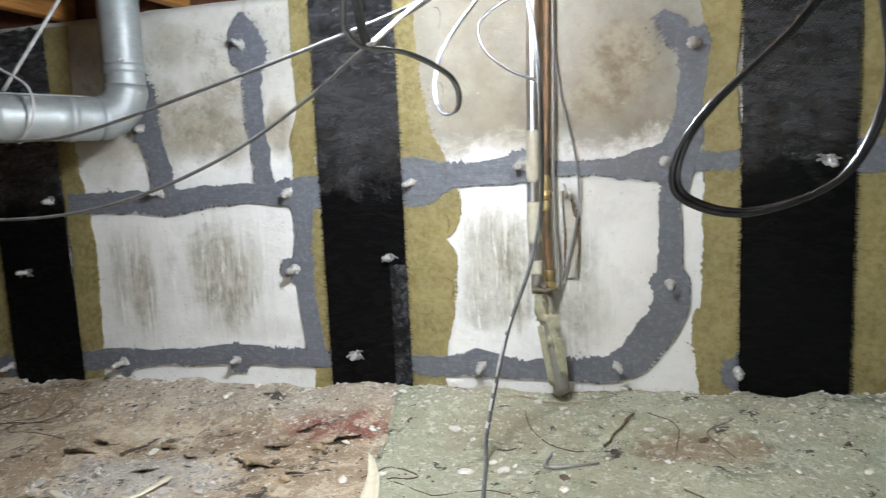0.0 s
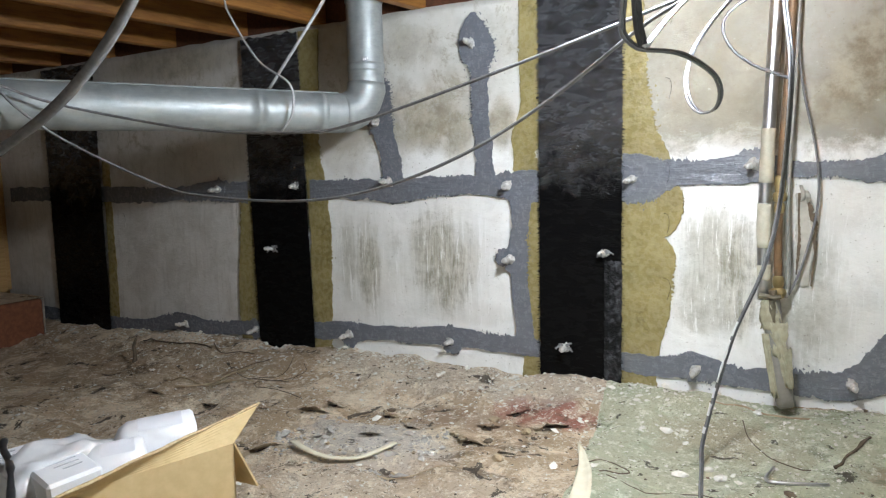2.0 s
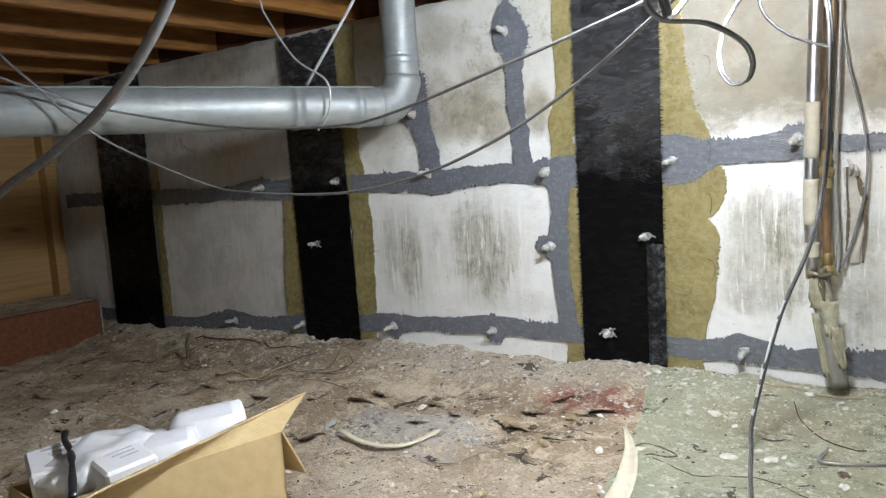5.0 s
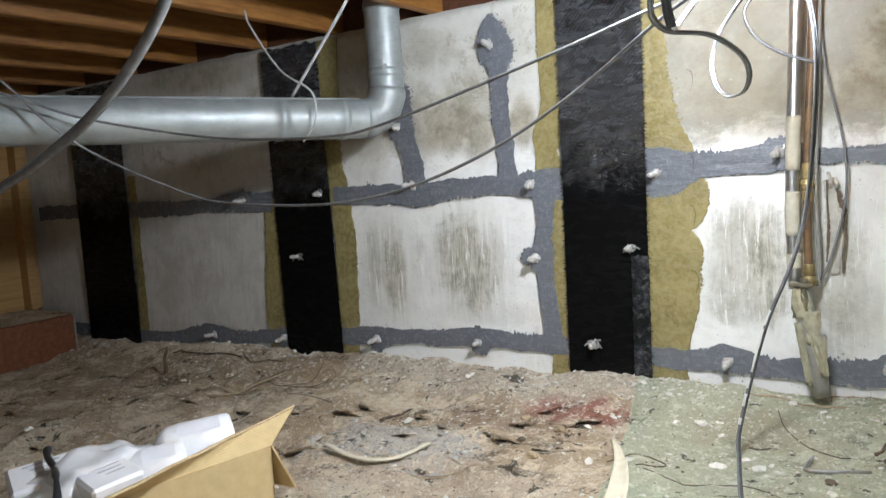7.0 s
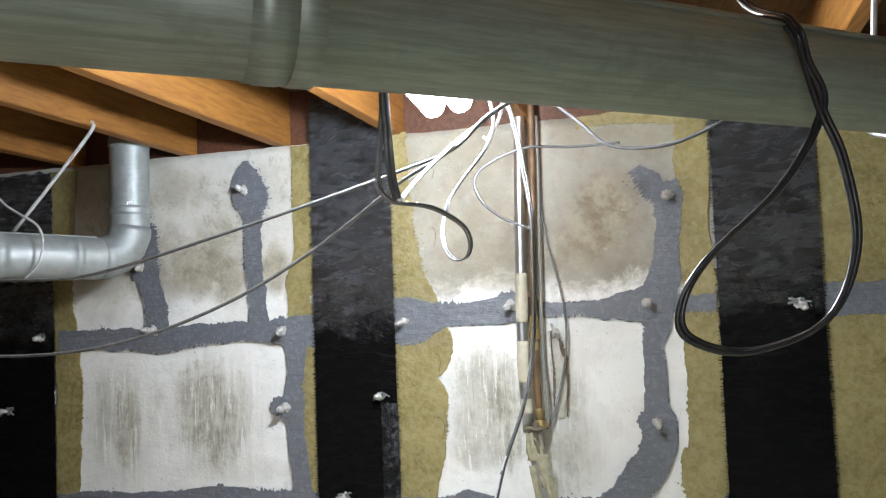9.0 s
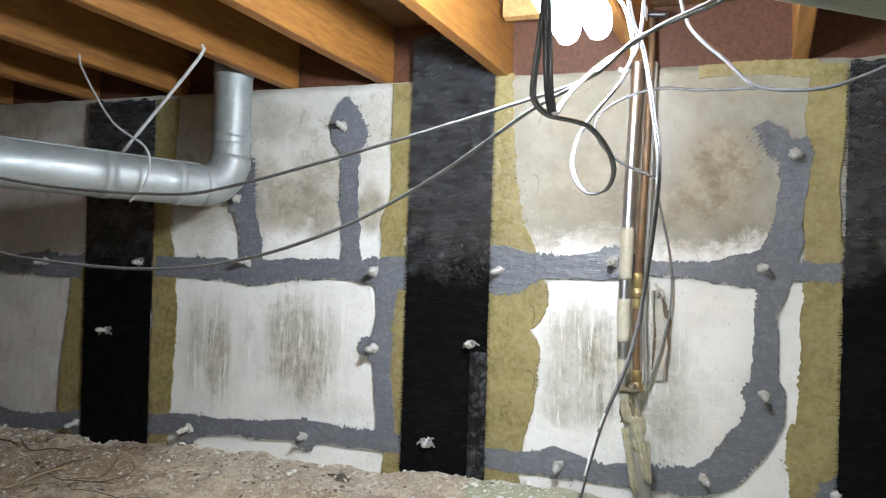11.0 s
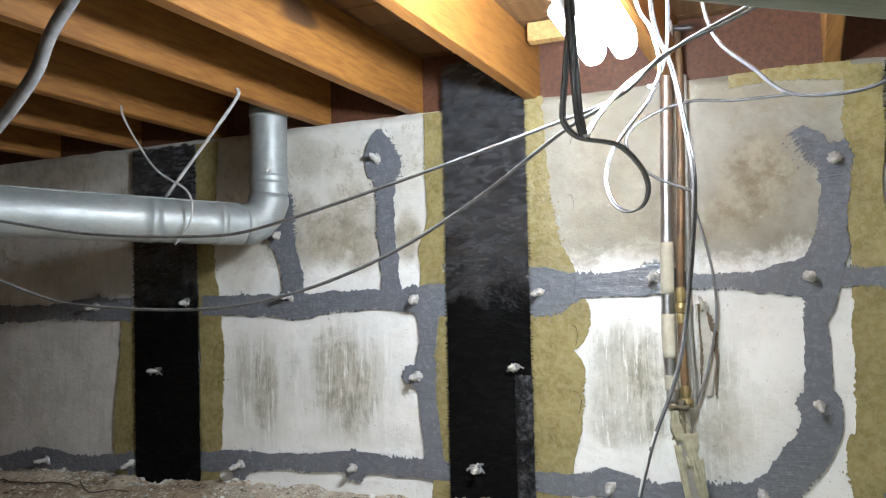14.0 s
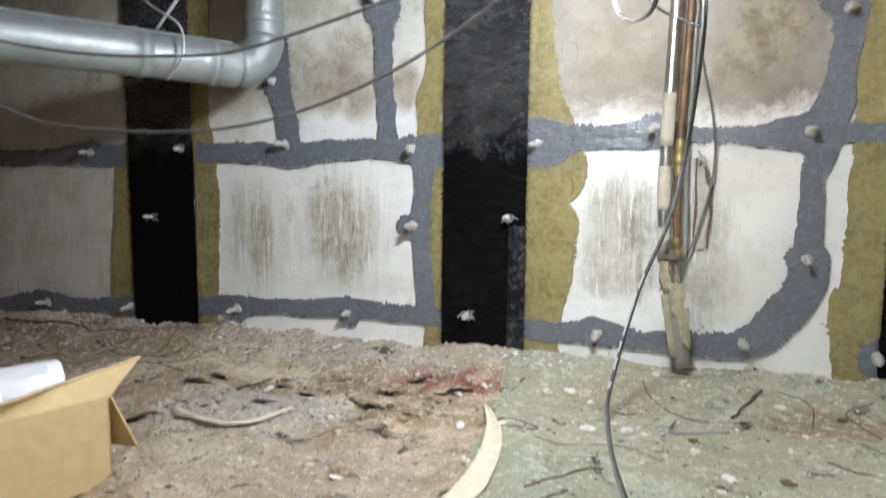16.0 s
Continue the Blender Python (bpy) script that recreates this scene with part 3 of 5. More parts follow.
coat("resin_band", [(-0.90, 0.22, 0.045), (-0.895, 0.45, 0.05), (-0.89, 0.7, 0.05), (-0.910, 0.92, 0.044), (-0.918, 1.0, 0.040), (-0.915, 1.2, 0.044), (-0.91, 1.44, 0.05)], M_RESIN, -0.002, 0.003, 0.008, 6)
coat("resin_band", [(-2.15, 0.17, 0.04), (-2.13, 0.5, 0.03), (-2.13, 1.0, 0.025)], M_RESIN, -0.002, 0.003, 0.008, 7)
coat("resin_band", [(0.85, 1.435, 0.018), (1.0, 1.44, 0.02), (1.15, 1.43, 0.025)], M_RESIN, -0.002, 0.002, 0.008, 8)

# grey sealant: the middle joint
coat("sealant_stroke", [(-2.9, 0.85, 0.035), (-2.4, 0.85, 0.035), (-2.0, 0.84, 0.035), (-1.7, 0.84, 0.03), (-1.45, 0.85, 0.04), (-1.25, 0.84, 0.045)], M_SEAL, -0.004, 0.004, 0.010, 11)
coat("sealant_stroke", [(-0.93, 0.850, 0.036), (-0.75, 0.850, 0.037), (-0.62, 0.845, 0.038), (-0.54, 0.838, 0.045), (-0.44, 0.850, 0.038), (-0.3, 0.857, 0.034), (-0.16, 0.855, 0.035), (-0.06, 0.85, 0.05), (0.0, 0.85, 0.05)], M_SEAL, -0.004, 0.004, 0.009, 12)
coat("sealant_stroke", [(0.26, 0.870, 0.07), (0.32, 0.865, 0.072), (0.42, 0.88, 0.042), (0.52, 0.882, 0.034), (0.6, 0.885, 0.04), (0.66, 0.885, 0.035), (0.8, 0.882, 0.019), (0.9, 0.878, 0.03), (1.0, 0.885, 0.05), (1.08, 0.885, 0.035), (1.14, 0.885, 0.025), (1.21, 0.885, 0.03)], M_SEAL, -0.004, 0.004, 0.012, 13)
coat("sealant_stroke", [(1.46, 0.875, 0.045), (1.55, 0.875, 0.046), (1.8, 0.875, 0.045)], M_SEAL, -0.006, 0.004, 0.006, 14)
# lower joint
coat("sealant_stroke", [(-2.9, 0.25, 0.03), (-2.5, 0.25, 0.03), (-2.1, 0.24, 0.03), (-1.9, 0.25, 0.03), (-1.69, 0.28, 0.04), (-1.5, 0.27, 0.03), (-1.25, 0.285, 0.03)], M_SEAL, -0.004, 0.004, 0.008, 15)
coat("sealant_stroke", [(-0.95, 0.305, 0.030), (-0.78, 0.312, 0.038), (-0.65, 0.318, 0.028), (-0.5, 0.323, 0.029), (-0.34, 0.332, 0.034), (-0.2, 0.328, 0.029), (0.0, 0.322, 0.03)], M_SEAL, -0.004, 0.004, 0.008, 16)
coat("sealant_stroke", [(0.25, 0.312, 0.030), (0.38, 0.303, 0.033), (0.48, 0.315, 0.042), (0.6, 0.300, 0.030), (0.72, 0.298, 0.033), (0.85, 0.305, 0.040), (0.92, 0.335, 0.05), (0.97, 0.39, 0.05), (1.01, 0.46, 0.042)], M_SEAL, -0.004, 0.004, 0.010, 17)
# uprights
coat("sealant_stroke", [(-0.065, 0.84, 0.045), (-0.068, 0.75, 0.033), (-0.075, 0.66, 0.032), (-0.075, 0.6, 0.035), (-0.07, 0.5, 0.030), (-0.058, 0.4, 0.03), (-0.05, 0.30, 0.04)], M_SEAL, -0.0055, 0.004, 0.008, 18)
coat("sealant_stroke", [(-0.222, 1.415, 0.010), (-0.224, 1.37, 0.046), (-0.216, 1.31, 0.066), (-0.205, 1.265, 0.060), (-0.206, 1.22, 0.036), (-0.205, 1.1, 0.033), (-0.195, 1.0, 0.033), (-0.185, 0.88, 0.034)], M_SEAL, -0.0055, 0.004, 0.012, 19)
coat("sealant_stroke", [(-0.592, 1.26, 0.016), (-0.590, 1.19, 0.042), (-0.592, 1.12, 0.048), (-0.582, 1.05, 0.044), (-0.565, 0.98, 0.040), (-0.548, 0.87, 0.044)], M_SEAL, -0.0055, 0.004, 0.012, 20)
coat("sealant_stroke", [(1.095, 1.22, 0.045), (1.095, 1.14, 0.036), (1.085, 1.03, 0.036), (1.065, 0.93, 0.05), (1.045, 0.84, 0.04), (1.03, 0.76, 0.028), (1.03, 0.68, 0.034), (1.027, 0.6, 0.036), (1.03, 0.54, 0.05), (1.015, 0.46, 0.05), (0.97, 0.39, 0.05)], M_SEAL, -0.0055, 0.004, 0.010, 21)
coat("sealant_stroke", [(1.015, 1.285, 0.02), (1.035, 1.25, 0.028), (1.07, 1.21, 0.035), (1.1, 1.19, 0.04)], M_SEAL, -0.007, 0.004, 0.016, 22)

PORTS = [(-0.228, 1.318), (-0.612, 1.085), (-0.563, 0.875), (-0.108, 0.853), (-0.104, 0.612), (0.087, 0.338), (-0.334, 0.318), (-0.766, 0.305), (-1.12, 0.62),
         (-1.412, 0.858), (-1.65, 0.275), (0.213, 0.642), (1.098, 1.197), (1.021, 0.886), (1.026, 0.551), (0.877, 0.310), (0.294, 0.866), (0.628, 0.900),
         (0.482, 0.308), (1.425, 0.868), (-0.99, 0.865), (-1.24, 0.285), (1.20, 0.30)]
for k, (x, z) in enumerate(PORTS):
    strap = any(abs(x - c) < 0.13 for c in (0.13, -1.07, 1.34))
    if not strap:
        part("sealant_daub", blob_bm(x, z, 0.044, -0.0068 - 0.0002 * (k % 5), 0.0012, 0.55, k * 3.1, 72), M_SEAL, WALL)


def port():
    ob = group_empty("injection_port", (0, 0, 0), "small white plastic injection port set in grey sealant", "injection port", "injection ports along the joints")
    bm = bmesh.new()
    bmesh.ops.create_icosphere(bm, subdivisions=3, radius=1)
    for v in bm.verts:
        r = 0.95 + 0.6 * noise.noise(v.co * 2.2) + 0.35 * noise.noise(v.co * 5)
        v.co = Vector((v.co.x * 0.015 * r, v.co.y * 0.009 * r, v.co.z * 0.013 * r))
    part("base", bm, M_PORT, ob, "", True)
    part("nozzle", tube_bm([(0, -0.002, 0), (0.001, -0.016, 0.001), (0.001, -0.030, 0.001), (0.002, -0.040, 0.0)], lambda u: 0.0080 - 0.0025 * u, 12, 4, wobble=0.12), M_PORT, ob, "", True)
    part("collar", tube_bm([(0.001, -0.026, 0.001), (0.001, -0.031, 0.001)], 0.0095, 12, 2), M_PORT, ob, "", True)
    bm = bmesh.new()
    bmesh.ops.create_icosphere(bm, subdivisions=2, radius=1)
    for v in bm.verts:
        r = 1 + 0.5 * noise.noise(v.co * 2.7 + Vector((4, 1, 0)))
        v.co = Vector((v.co.x * 0.0070 * r + 0.002, v.co.y * 0.006 * r - 0.041, v.co.z * 0.0070 * r))
    part("cap", bm, M_PORT, ob, "", True)
    return ob


M_GLUE = plain("smeared_epoxy", (0.34, 0.345, 0.35), (0.16, 0.16, 0.165), 0.2, 60, 0.6)
for k, (x, z) in enumerate(PORTS):
    if any(abs(x - c) < 0.13 for c in (0.13, -1.07, 1.34)):
        for n in range(5):
            a, L = random.uniform(-0.9, 0.9) + (math.pi if n % 2 else 0), random.uniform(0.012, 0.034)
            o = random.uniform(0.004, 0.012)
            part("epoxy_smear", ribbon_bm([(x + o * math.cos(a), z + o * math.sin(a), 0.005), (x + L * 0.6 * math.cos(a), z + L * 0.6 * math.sin(a) + 0.004, 0.004), (x + L * math.cos(a), z + L * math.sin(a), 0.002)], -0.0215 - 0.0006 * n, 0.001, 0.005, k * 7 + n, 10), M_GLUE, WALL, "shiny smear of epoxy")
first = port()
for k, (x, z) in enumerate(PORTS):
    m = pose(x, -0.012, z, random.uniform(-14, 14), random.uniform(0, 360), random.uniform(-14, 14)) @ Matrix.Scale(random.uniform(0.85, 1.1), 4)
    if k == 0:
        first.matrix_basis = m
    else:
        copy_thing(first, m)


# ---------------------------------------------------------------- carbon straps
def strap(x0, x1, z0, z1, lean=0.0, seed=0, label="", patch=None, kind="carbon strap"):
    ob = group_empty("carbon_strap", ((x0 + x1) / 2, 0, z0), label, "wall strap", "wall reinforcement straps")
    inv = Matrix.Translation((-(x0 + x1) / 2, 0, -z0))

    def sheet(a, b, lo, hi, y, wrinkle, sd):
        bm = bmesh.new()
        nx, nz = 26, int((hi - lo) / 0.011)
        rows = []
        for j in range(nz + 1):
            z = lo + (hi - lo) * j / nz
            row = []
            for i in range(nx + 1):
                u = i / nx
                e = 0.0
                if i in (0, nx):
                    e = 0.004 * noise.noise(Vector((z * 60, sd, i))) + 0.003 * noise.noise(Vector((z * 150, sd, i)))
                zz = z + (0.010 * noise.noise(Vector((u * 9, sd, 3))) if j in (0, nz) else 0)
                v = Vector((u * 7, sd, z * 16))
                h = wrinkle * (0.15 + max(0, min(1, (z - 0.8) / 0.3))) * (noise.noise(v) + 0.6 * noise.noise(v * 2.3))
                row.append(bm.verts.new((a + (b - a) * u + e + lean * (zz - lo), y - 0.002 - abs(h) * (0 if i in (0, nx) else 1), zz)))
            rows.append(row)
        for p, q in zip(rows, rows[1:]):
            for i in range(nx):
                bm.faces.new((p[i], p[i + 1], q[i + 1], q[i]))
        bm.transform(inv)
        return bm

    part("sheet", sheet(x0, x1, z0, z1, -0.0115, 0.0045, seed), M_CARBON, ob, "", True)
    if patch:
        part("overlap_strip", sheet(*patch, -0.018, 0.006, seed + 9), M_LOOSE, ob, "wrinkled loose strip of black weave", True)
    bm = bmesh.new()
    for side, x in ((-1, x0), (1, x1)):
        z = z0 + 0.02
        while z < z1 - 0.02:
            L = random.uniform(0.003, 0.011)
            px = x + lean * (z - z0)
            dz = random.uniform(-0.006, 0.003)
            y = -0.014
            w = random.uniform(0.0009, 0.0018)
            vs = [bm.verts.new(p) for p in ((px - side * 0.004, y, z - w), (px - side * 0.004, y, z + w), (px + side * L, y - random.uniform(0, 0.004), z + w * 0.5 + dz), (px + side * L, y, z - w * 0.5 + dz))]
            bm.faces.new(vs)
            z += random.uniform(0.003, 0.008)
    bm.transform(inv)
    for q in range(5):
        zt = z0 + 0.12 + q * 0.2 + random.uniform(-0.05, 0.05)
        px = x1 + lean * (zt - z0)
        w = random.uniform(0.008, 0.022)
        tube_bm([(px - 0.006, -0.016, zt), (px + w * 0.6, -0.018, zt - 0.006), (px + w, -0.017, zt - 0.03), (px + w * 0.4, -0.016, zt - 0.05 - w)], 0.0006, 4, 5, bm=bm)
    tagged(part("frayed_threads", bm, M_CARBON, ob, "frayed black threads"), kind="stuff")
    return ob


strap(0.0, 0.262, 0.222, WALL_TOP + 0.14, 0.006, 1, "black carbon fibre strap bonded upright to the foundation wall", (0.212, 0.266, 0.225, 0.62))
strap(1.200, 1.475, 0.222, 1.44, 0.022, 2, "black carbon fibre strap bonded upright, frayed along both edges")
strap(-1.215, -0.93, 0.215, 1.44, -0.02, 3, "black carbon fibre strap, partly shadowed by the duct")
strap(-2.55, -2.16, 0.13, 1.44, 0.0, 4, "wide black strap near the end of the wall")
# ---------------------------------------------------------------- ducts
def pipe_between(name, a, b, r, mat, parent, label="", sides=36, seams=(), bulge=0.004, dents=0.0):
    a, b = Vector(a), Vector(b)
    d = (b - a)
    L = d.length
    d.normalize()
    side = d.cross(Vector((0, 0, 1)) if abs(d.z) < 0.9 else Vector((1, 0, 0))).normalized()
    up = side.cross(d)
    bm = bmesh.new()
    ts = set(i / 40 for i in range(41))
    for s in seams:
        for e in (-0.012, -0.010, 0.0, 0.010, 0.012):
            ts.add(min(1, max(0, s + e / L)))
    rings = []
    for t in sorted(ts):
        rr = r
        for s in seams:
            if abs(t - s) * L <= 0.0105:
                rr = r + bulge
        row = []
        for i in range(sides):
            an = 2 * math.pi * i / sides
            k = rr + dents * noise.noise(Vector((t * L * 6, math.cos(an), math.sin(an))))
            row.append(bm.verts.new(a + d * (t * L) + side * math.cos(an) * k + up * math.sin(an) * k))
        rings.append(row)
    for p, q in zip(rings, rings[1:]):
        for i in range(sides):
            bm.faces.new((p[i], p[(i + 1) % sides], q[(i + 1) % sides], q[i]))
    bmesh.ops.recalc_face_normals(bm, faces=bm.faces[:])
    return part(name, bm, mat, parent, label, True)


# branch duct: riser by the wall, gored elbow, long run
DUCT_Z, R = 1.103, 0.065
ex, ey = -0.56, -0.135
dirn = Vector((-1, -1.89, 0)).normalized()
duct = group_empty("branch_duct", (0, 0, 0), "round galvanised duct with elbow, wired under the joists", "air duct")
pipe_between("riser", (ex, ey, DUCT_Z + 0.10), (ex, ey, 1.64), 0.060, M_GALV, duct, "", seams=(0.12, 0.62), bulge=0.003)
bm = bmesh.new()
arc = []
for k in range(9):
    a = math.pi / 2 * k / 8
    c = Vector((ex, ey, DUCT_Z + 0.10)) + dirn * 0.10
    arc.append(c - dirn * 0.10 * math.cos(a) - Vector((0, 0, 0.10 * math.sin(a))))
tube_bm(arc, lambda u: 0.0655 if int(u * 8) % 2 else 0.063, 36, smooth_path=False, bm=bm)
bmesh.ops.recalc_face_normals(bm, faces=bm.faces[:])
part("elbow", bm, M_GALV, duct, "gored steel elbow", True)
end = arc[-1]
pipe_between("run", end, end + dirn * 2.6, R, M_GALV, duct, "", seams=(0.03, 0.11, 0.55), bulge=0.003, dents=0.001)
part("seam_strip", tube_bm([end + dirn * 0.02 + Vector((0.025, -0.012, 0.062)), end + dirn * 2.58 + Vector((0.025, -0.012, 0.062))], 0.0025, 6, 2), M_GALV, duct)
bm = bmesh.new()
for k in range(3):
    bm2 = box_bm((ex + 0.028 + 0.007 * k, ey - 0.0585, DUCT_Z + 0.165 + 0.002 * k), (ex + 0.033 + 0.007 * k, ey - 0.054, DUCT_Z + 0.175), 0.001)
    me = bpy.data.meshes.new("tmp")
    bm2.to_mesh(me)
    bm2.free()
    bm.from_mesh(me)
    bpy.data.meshes.remove(me)
part("crimp_tabs", bm, M_STEEL, duct)

# main duct close under the joists
main = group_empty("main_duct", (0, 0, 0), "dull grey-green galvanised main duct slung below the joists", "air duct")
mdir = Vector((1, 0.70, 0)).normalized()
m0 = Vector((0.8, -1.497, 1.143))
pipe_between("run", m0 - mdir * 2.4, m0 + mdir * 2.2, 0.0565, M_GALV_OLD, main, "", seams=(0.474, 0.480), bulge=0.003, dents=0.0003)

mc = m0 + mdir * 0.02
part("joint_band", tube_bm([m0 - mdir * (2.4 - 4.6 * 0.470), m0 - mdir * (2.4 - 4.6 * 0.4785)], 0.0585, 36, smooth_path=False), M_GALV_OLD, main, "darker lapped joint band", True)
part("lock_seam", tube_bm([m0 - mdir * 2.38 + Vector((0.027, -0.038, 0.034)), m0 + mdir * 2.18 + Vector((0.027, -0.038, 0.034))], 0.003, 6, 2), M_GALV_OLD, main, "", True)
for s in (0.55, -0.75):
    c = m0 + mdir * s
    loop = [c + Vector((0, 0, 0.30))] + [c + (Vector((-mdir.y, mdir.x, 0)) * math.cos(a) + Vector((0, 0, 1)) * math.sin(a)) * 0.059 for a in (math.pi * (0.5 - 2 * k / 16) for k in range(1, 16))] + [c + Vector((0.01, 0, 0.30))]
    part("hanger", tube_bm(loop, 0.004, 6, 3), M_STEEL, main, "thin steel hanger strap", True)

# ---------------------------------------------------------------- lamp
LD = Vector((0.25, 0.90, -0.30)).normalized()
LS = LD.cross(Vector((0, 0, 1))).normalized()
LU = LS.cross(LD)
lamp = group_empty("work_lamp", (0.622, -0.835, 1.293), "lit twin-loop fluorescent work lamp hung between the joists", "lamp")


def lamp_pt(a, s, w):
    return tuple(LS * a + LU * s + LD * w)


for k, dx in enumerate((-0.029, 0.029)):
    pts = []
    for i in range(13):
        a = math.pi * i / 12
        pts.append(lamp_pt(dx, 0.017 * math.cos(a), 0.016 * math.sin(a) - 0.016))
    path = [lamp_pt(dx, 0.017, -0.15)] + pts + [lamp_pt(dx, -0.017, -0.15)]
    part("tube", tube_bm(path, 0.0185, 14, 4), M_LAMP, lamp, "glowing white fluorescent tube", True)
part("socket", tube_bm([lamp_pt(0, 0, -0.145), lamp_pt(0, 0, -0.175), lamp_pt(0, 0, -0.21)], lambda u: 0.040 - 0.012 * u, 18, 3), M_WHITE, lamp, "white lamp socket", True)
part("hook", tube_bm([lamp_pt(0, 0, -0.205), tuple(Vector(lamp_pt(0, 0, -0.22)) + Vector((0, 0, 0.02))), tuple(Vector(lamp_pt(0, 0, -0.22)) + Vector((0.0, 0, 0.10)))], 0.003, 8, 4), M_STEEL, lamp, "", True)

# added fill lamp, unseen, on the ground behind the camera; visor spares the joists
flood = group_empty("flood_lamp", (0.85, -3.05, ground_z(0.85, -3.05) + 0.004), "added fill lamp standing on the dirt, unseen behind the camera", "lamp")
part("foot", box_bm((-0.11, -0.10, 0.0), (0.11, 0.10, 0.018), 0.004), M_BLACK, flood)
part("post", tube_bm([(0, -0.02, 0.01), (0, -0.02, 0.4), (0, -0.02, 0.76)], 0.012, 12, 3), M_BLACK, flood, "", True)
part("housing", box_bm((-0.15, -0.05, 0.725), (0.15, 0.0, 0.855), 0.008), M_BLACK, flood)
part("hood", box_bm((-0.15, 0.0, 0.857), (0.15, 0.26, 0.863), 0.002), M_BLACK, flood, "added black visor keeping the fill light off the joists")
part("lens", box_bm((-0.135, 0.002, 0.74), (0.135, 0.008, 0.84), 0.002), M_FILL, flood, "glowing glass of the added fill lamp")

# ---------------------------------------------------------------- cables
def cable(pts, r, mat, label, flat=1.0, name="cable", twin=False, sides=8, category="cable"):
    base = Vector(pts[0])
    ob = group_empty(name, base, label, category)
    loc = [tuple(Vector(p) - base) for p in pts]
    part("sheath", tube_bm(loc, r, sides, 10, flat), mat, ob, "", True)
    if twin:
        off = [tuple(Vector(p) + Vector((r * 1.7, 0.003, r * 0.8))) for p in loc]
        part("sheath", tube_bm(off, r, sides, 10, flat), mat if twin is True else twin, ob, "", True)
    return ob


C1 = [(-0.999, -1.197, 1.171), (-0.967, -1.138, 1.147), (-0.912, -1.034, 1.103), (-0.766, -0.935, 1.06), (-0.500, -0.900, 1.014), (-0.213, -0.900, 0.994), (-0.055, -0.900, 1.006), (0.265, -0.900, 1.080), (0.543, -0.900, 1.153), (0.649, -0.950, 1.173), (0.720, -0.950, 1.230), (0.841, -0.950, 1.278), (0.912, -0.950, 1.321)] + [(1.0, -0.95, 1.40), (1.05, -0.95, 1.47)]
C2 = [(-0.999, -1.20, 1.225), (-0.967, -1.138, 1.15), (-0.936, -1.08, 1.074), (-0.886, -0.984, 0.993), (-0.675, -0.905, 0.888), (-0.519, -0.900, 0.857), (-0.227, -0.900, 0.843), (-0.007, -0.900, 0.868), (0.198, -0.900, 0.932), (0.375, -0.900, 1.023), (0.548, -0.950, 1.120), (0.627, -0.950, 1.161), (0.689, -0.950, 1.206), (0.750, -0.950, 1.245), (0.849, -0.950, 1.290)] + [(0.95, -0.95, 1.36), (1.02, -0.95, 1.47)]
cable([(-1.12, -1.42, 1.46), (-1.04, -1.28, 1.23)] + C1, 0.0033, M_CABLE, "grey sheathed cable sagging below the joists")
cable([(-1.10, -1.40, 1.46), (-1.03, -1.27, 1.32)] + C2, 0.0033, M_CABLE, "grey sheathed cable in a long sag before the wall")
VCP = [(0.68, -0.62, 1.60)] + [(0.680, -0.600, 1.455), (0.691, -0.600, 1.382), (0.715, -0.600, 1.314), (0.735, -0.600, 1.190), (0.747, -0.600, 1.050), (0.718, -0.380, 0.817), (0.686, -0.380, 0.660), (0.621, -0.380, 0.486), (0.563, -0.380, 0.250), (0.565, -0.427, 0.188), (0.602, -0.659, 0.188), (0.649, -0.866, 0.188)]
hung = cable(VCP, 0.0028, M_CABLE, "dark flat cable hanging down to the ground", twin=M_CABLE_G)
cable([(0.626, -1.32, 1.46), (0.624, -1.31, 1.185), (0.619, -1.306, 1.12), (0.612, -1.302, 1.061), (0.615, -1.298, 1.045), (0.624, -1.294, 1.035), (0.634, -1.29, 1.03), (0.654, -1.27, 1.029), (0.67, -1.25, 1.026), (0.681, -1.185, 1.021), (0.688, -1.12, 1.012), (0.69, -1.09, 0.994), (0.681, -1.06, 0.978), (0.665, -1.03, 0.973), (0.645, -1.0, 0.978), (0.625, -0.96, 0.999), (0.613, -0.92, 1.031), (0.609, -0.885, 1.056), (0.615, -0.87, 1.088), (0.627, -0.855, 1.114), (0.646, -0.84, 1.144), (0.667, -0.825, 1.173), (0.684, -0.81, 1.201), (0.695, -0.775, 1.24), (0.708, -0.74, 1.286), (0.716, -0.74, 1.345), (0.72, -0.74, 1.46)], 0.0020, M_CABLE, "grey flat cable hanging in a loop", twin=M_CABLE_G)
cable([(0.655, -0.845, 1.46), (0.672, -0.84, 1.358), (0.69, -0.835, 1.321), (0.699, -0.83, 1.29), (0.704, -0.825, 1.261), (0.703, -0.821, 1.239), (0.695, -0.816, 1.222), (0.688, -0.811, 1.218), (0.682, -0.806, 1.222)], 0.0034, M_CABLE_W, "white lamp cord with a hooked end")
cable([(0.632, -1.34, 1.46), (0.629, -1.33, 1.203), (0.627, -1.32, 1.181), (0.628, -1.31, 1.111), (0.629, -1.3, 1.06), (0.632, -1.29, 1.035)], 0.0029, M_CABLE_G, "flat cable dropping from the joists, its unlit side painted dark", twin=M_CABLE_G)
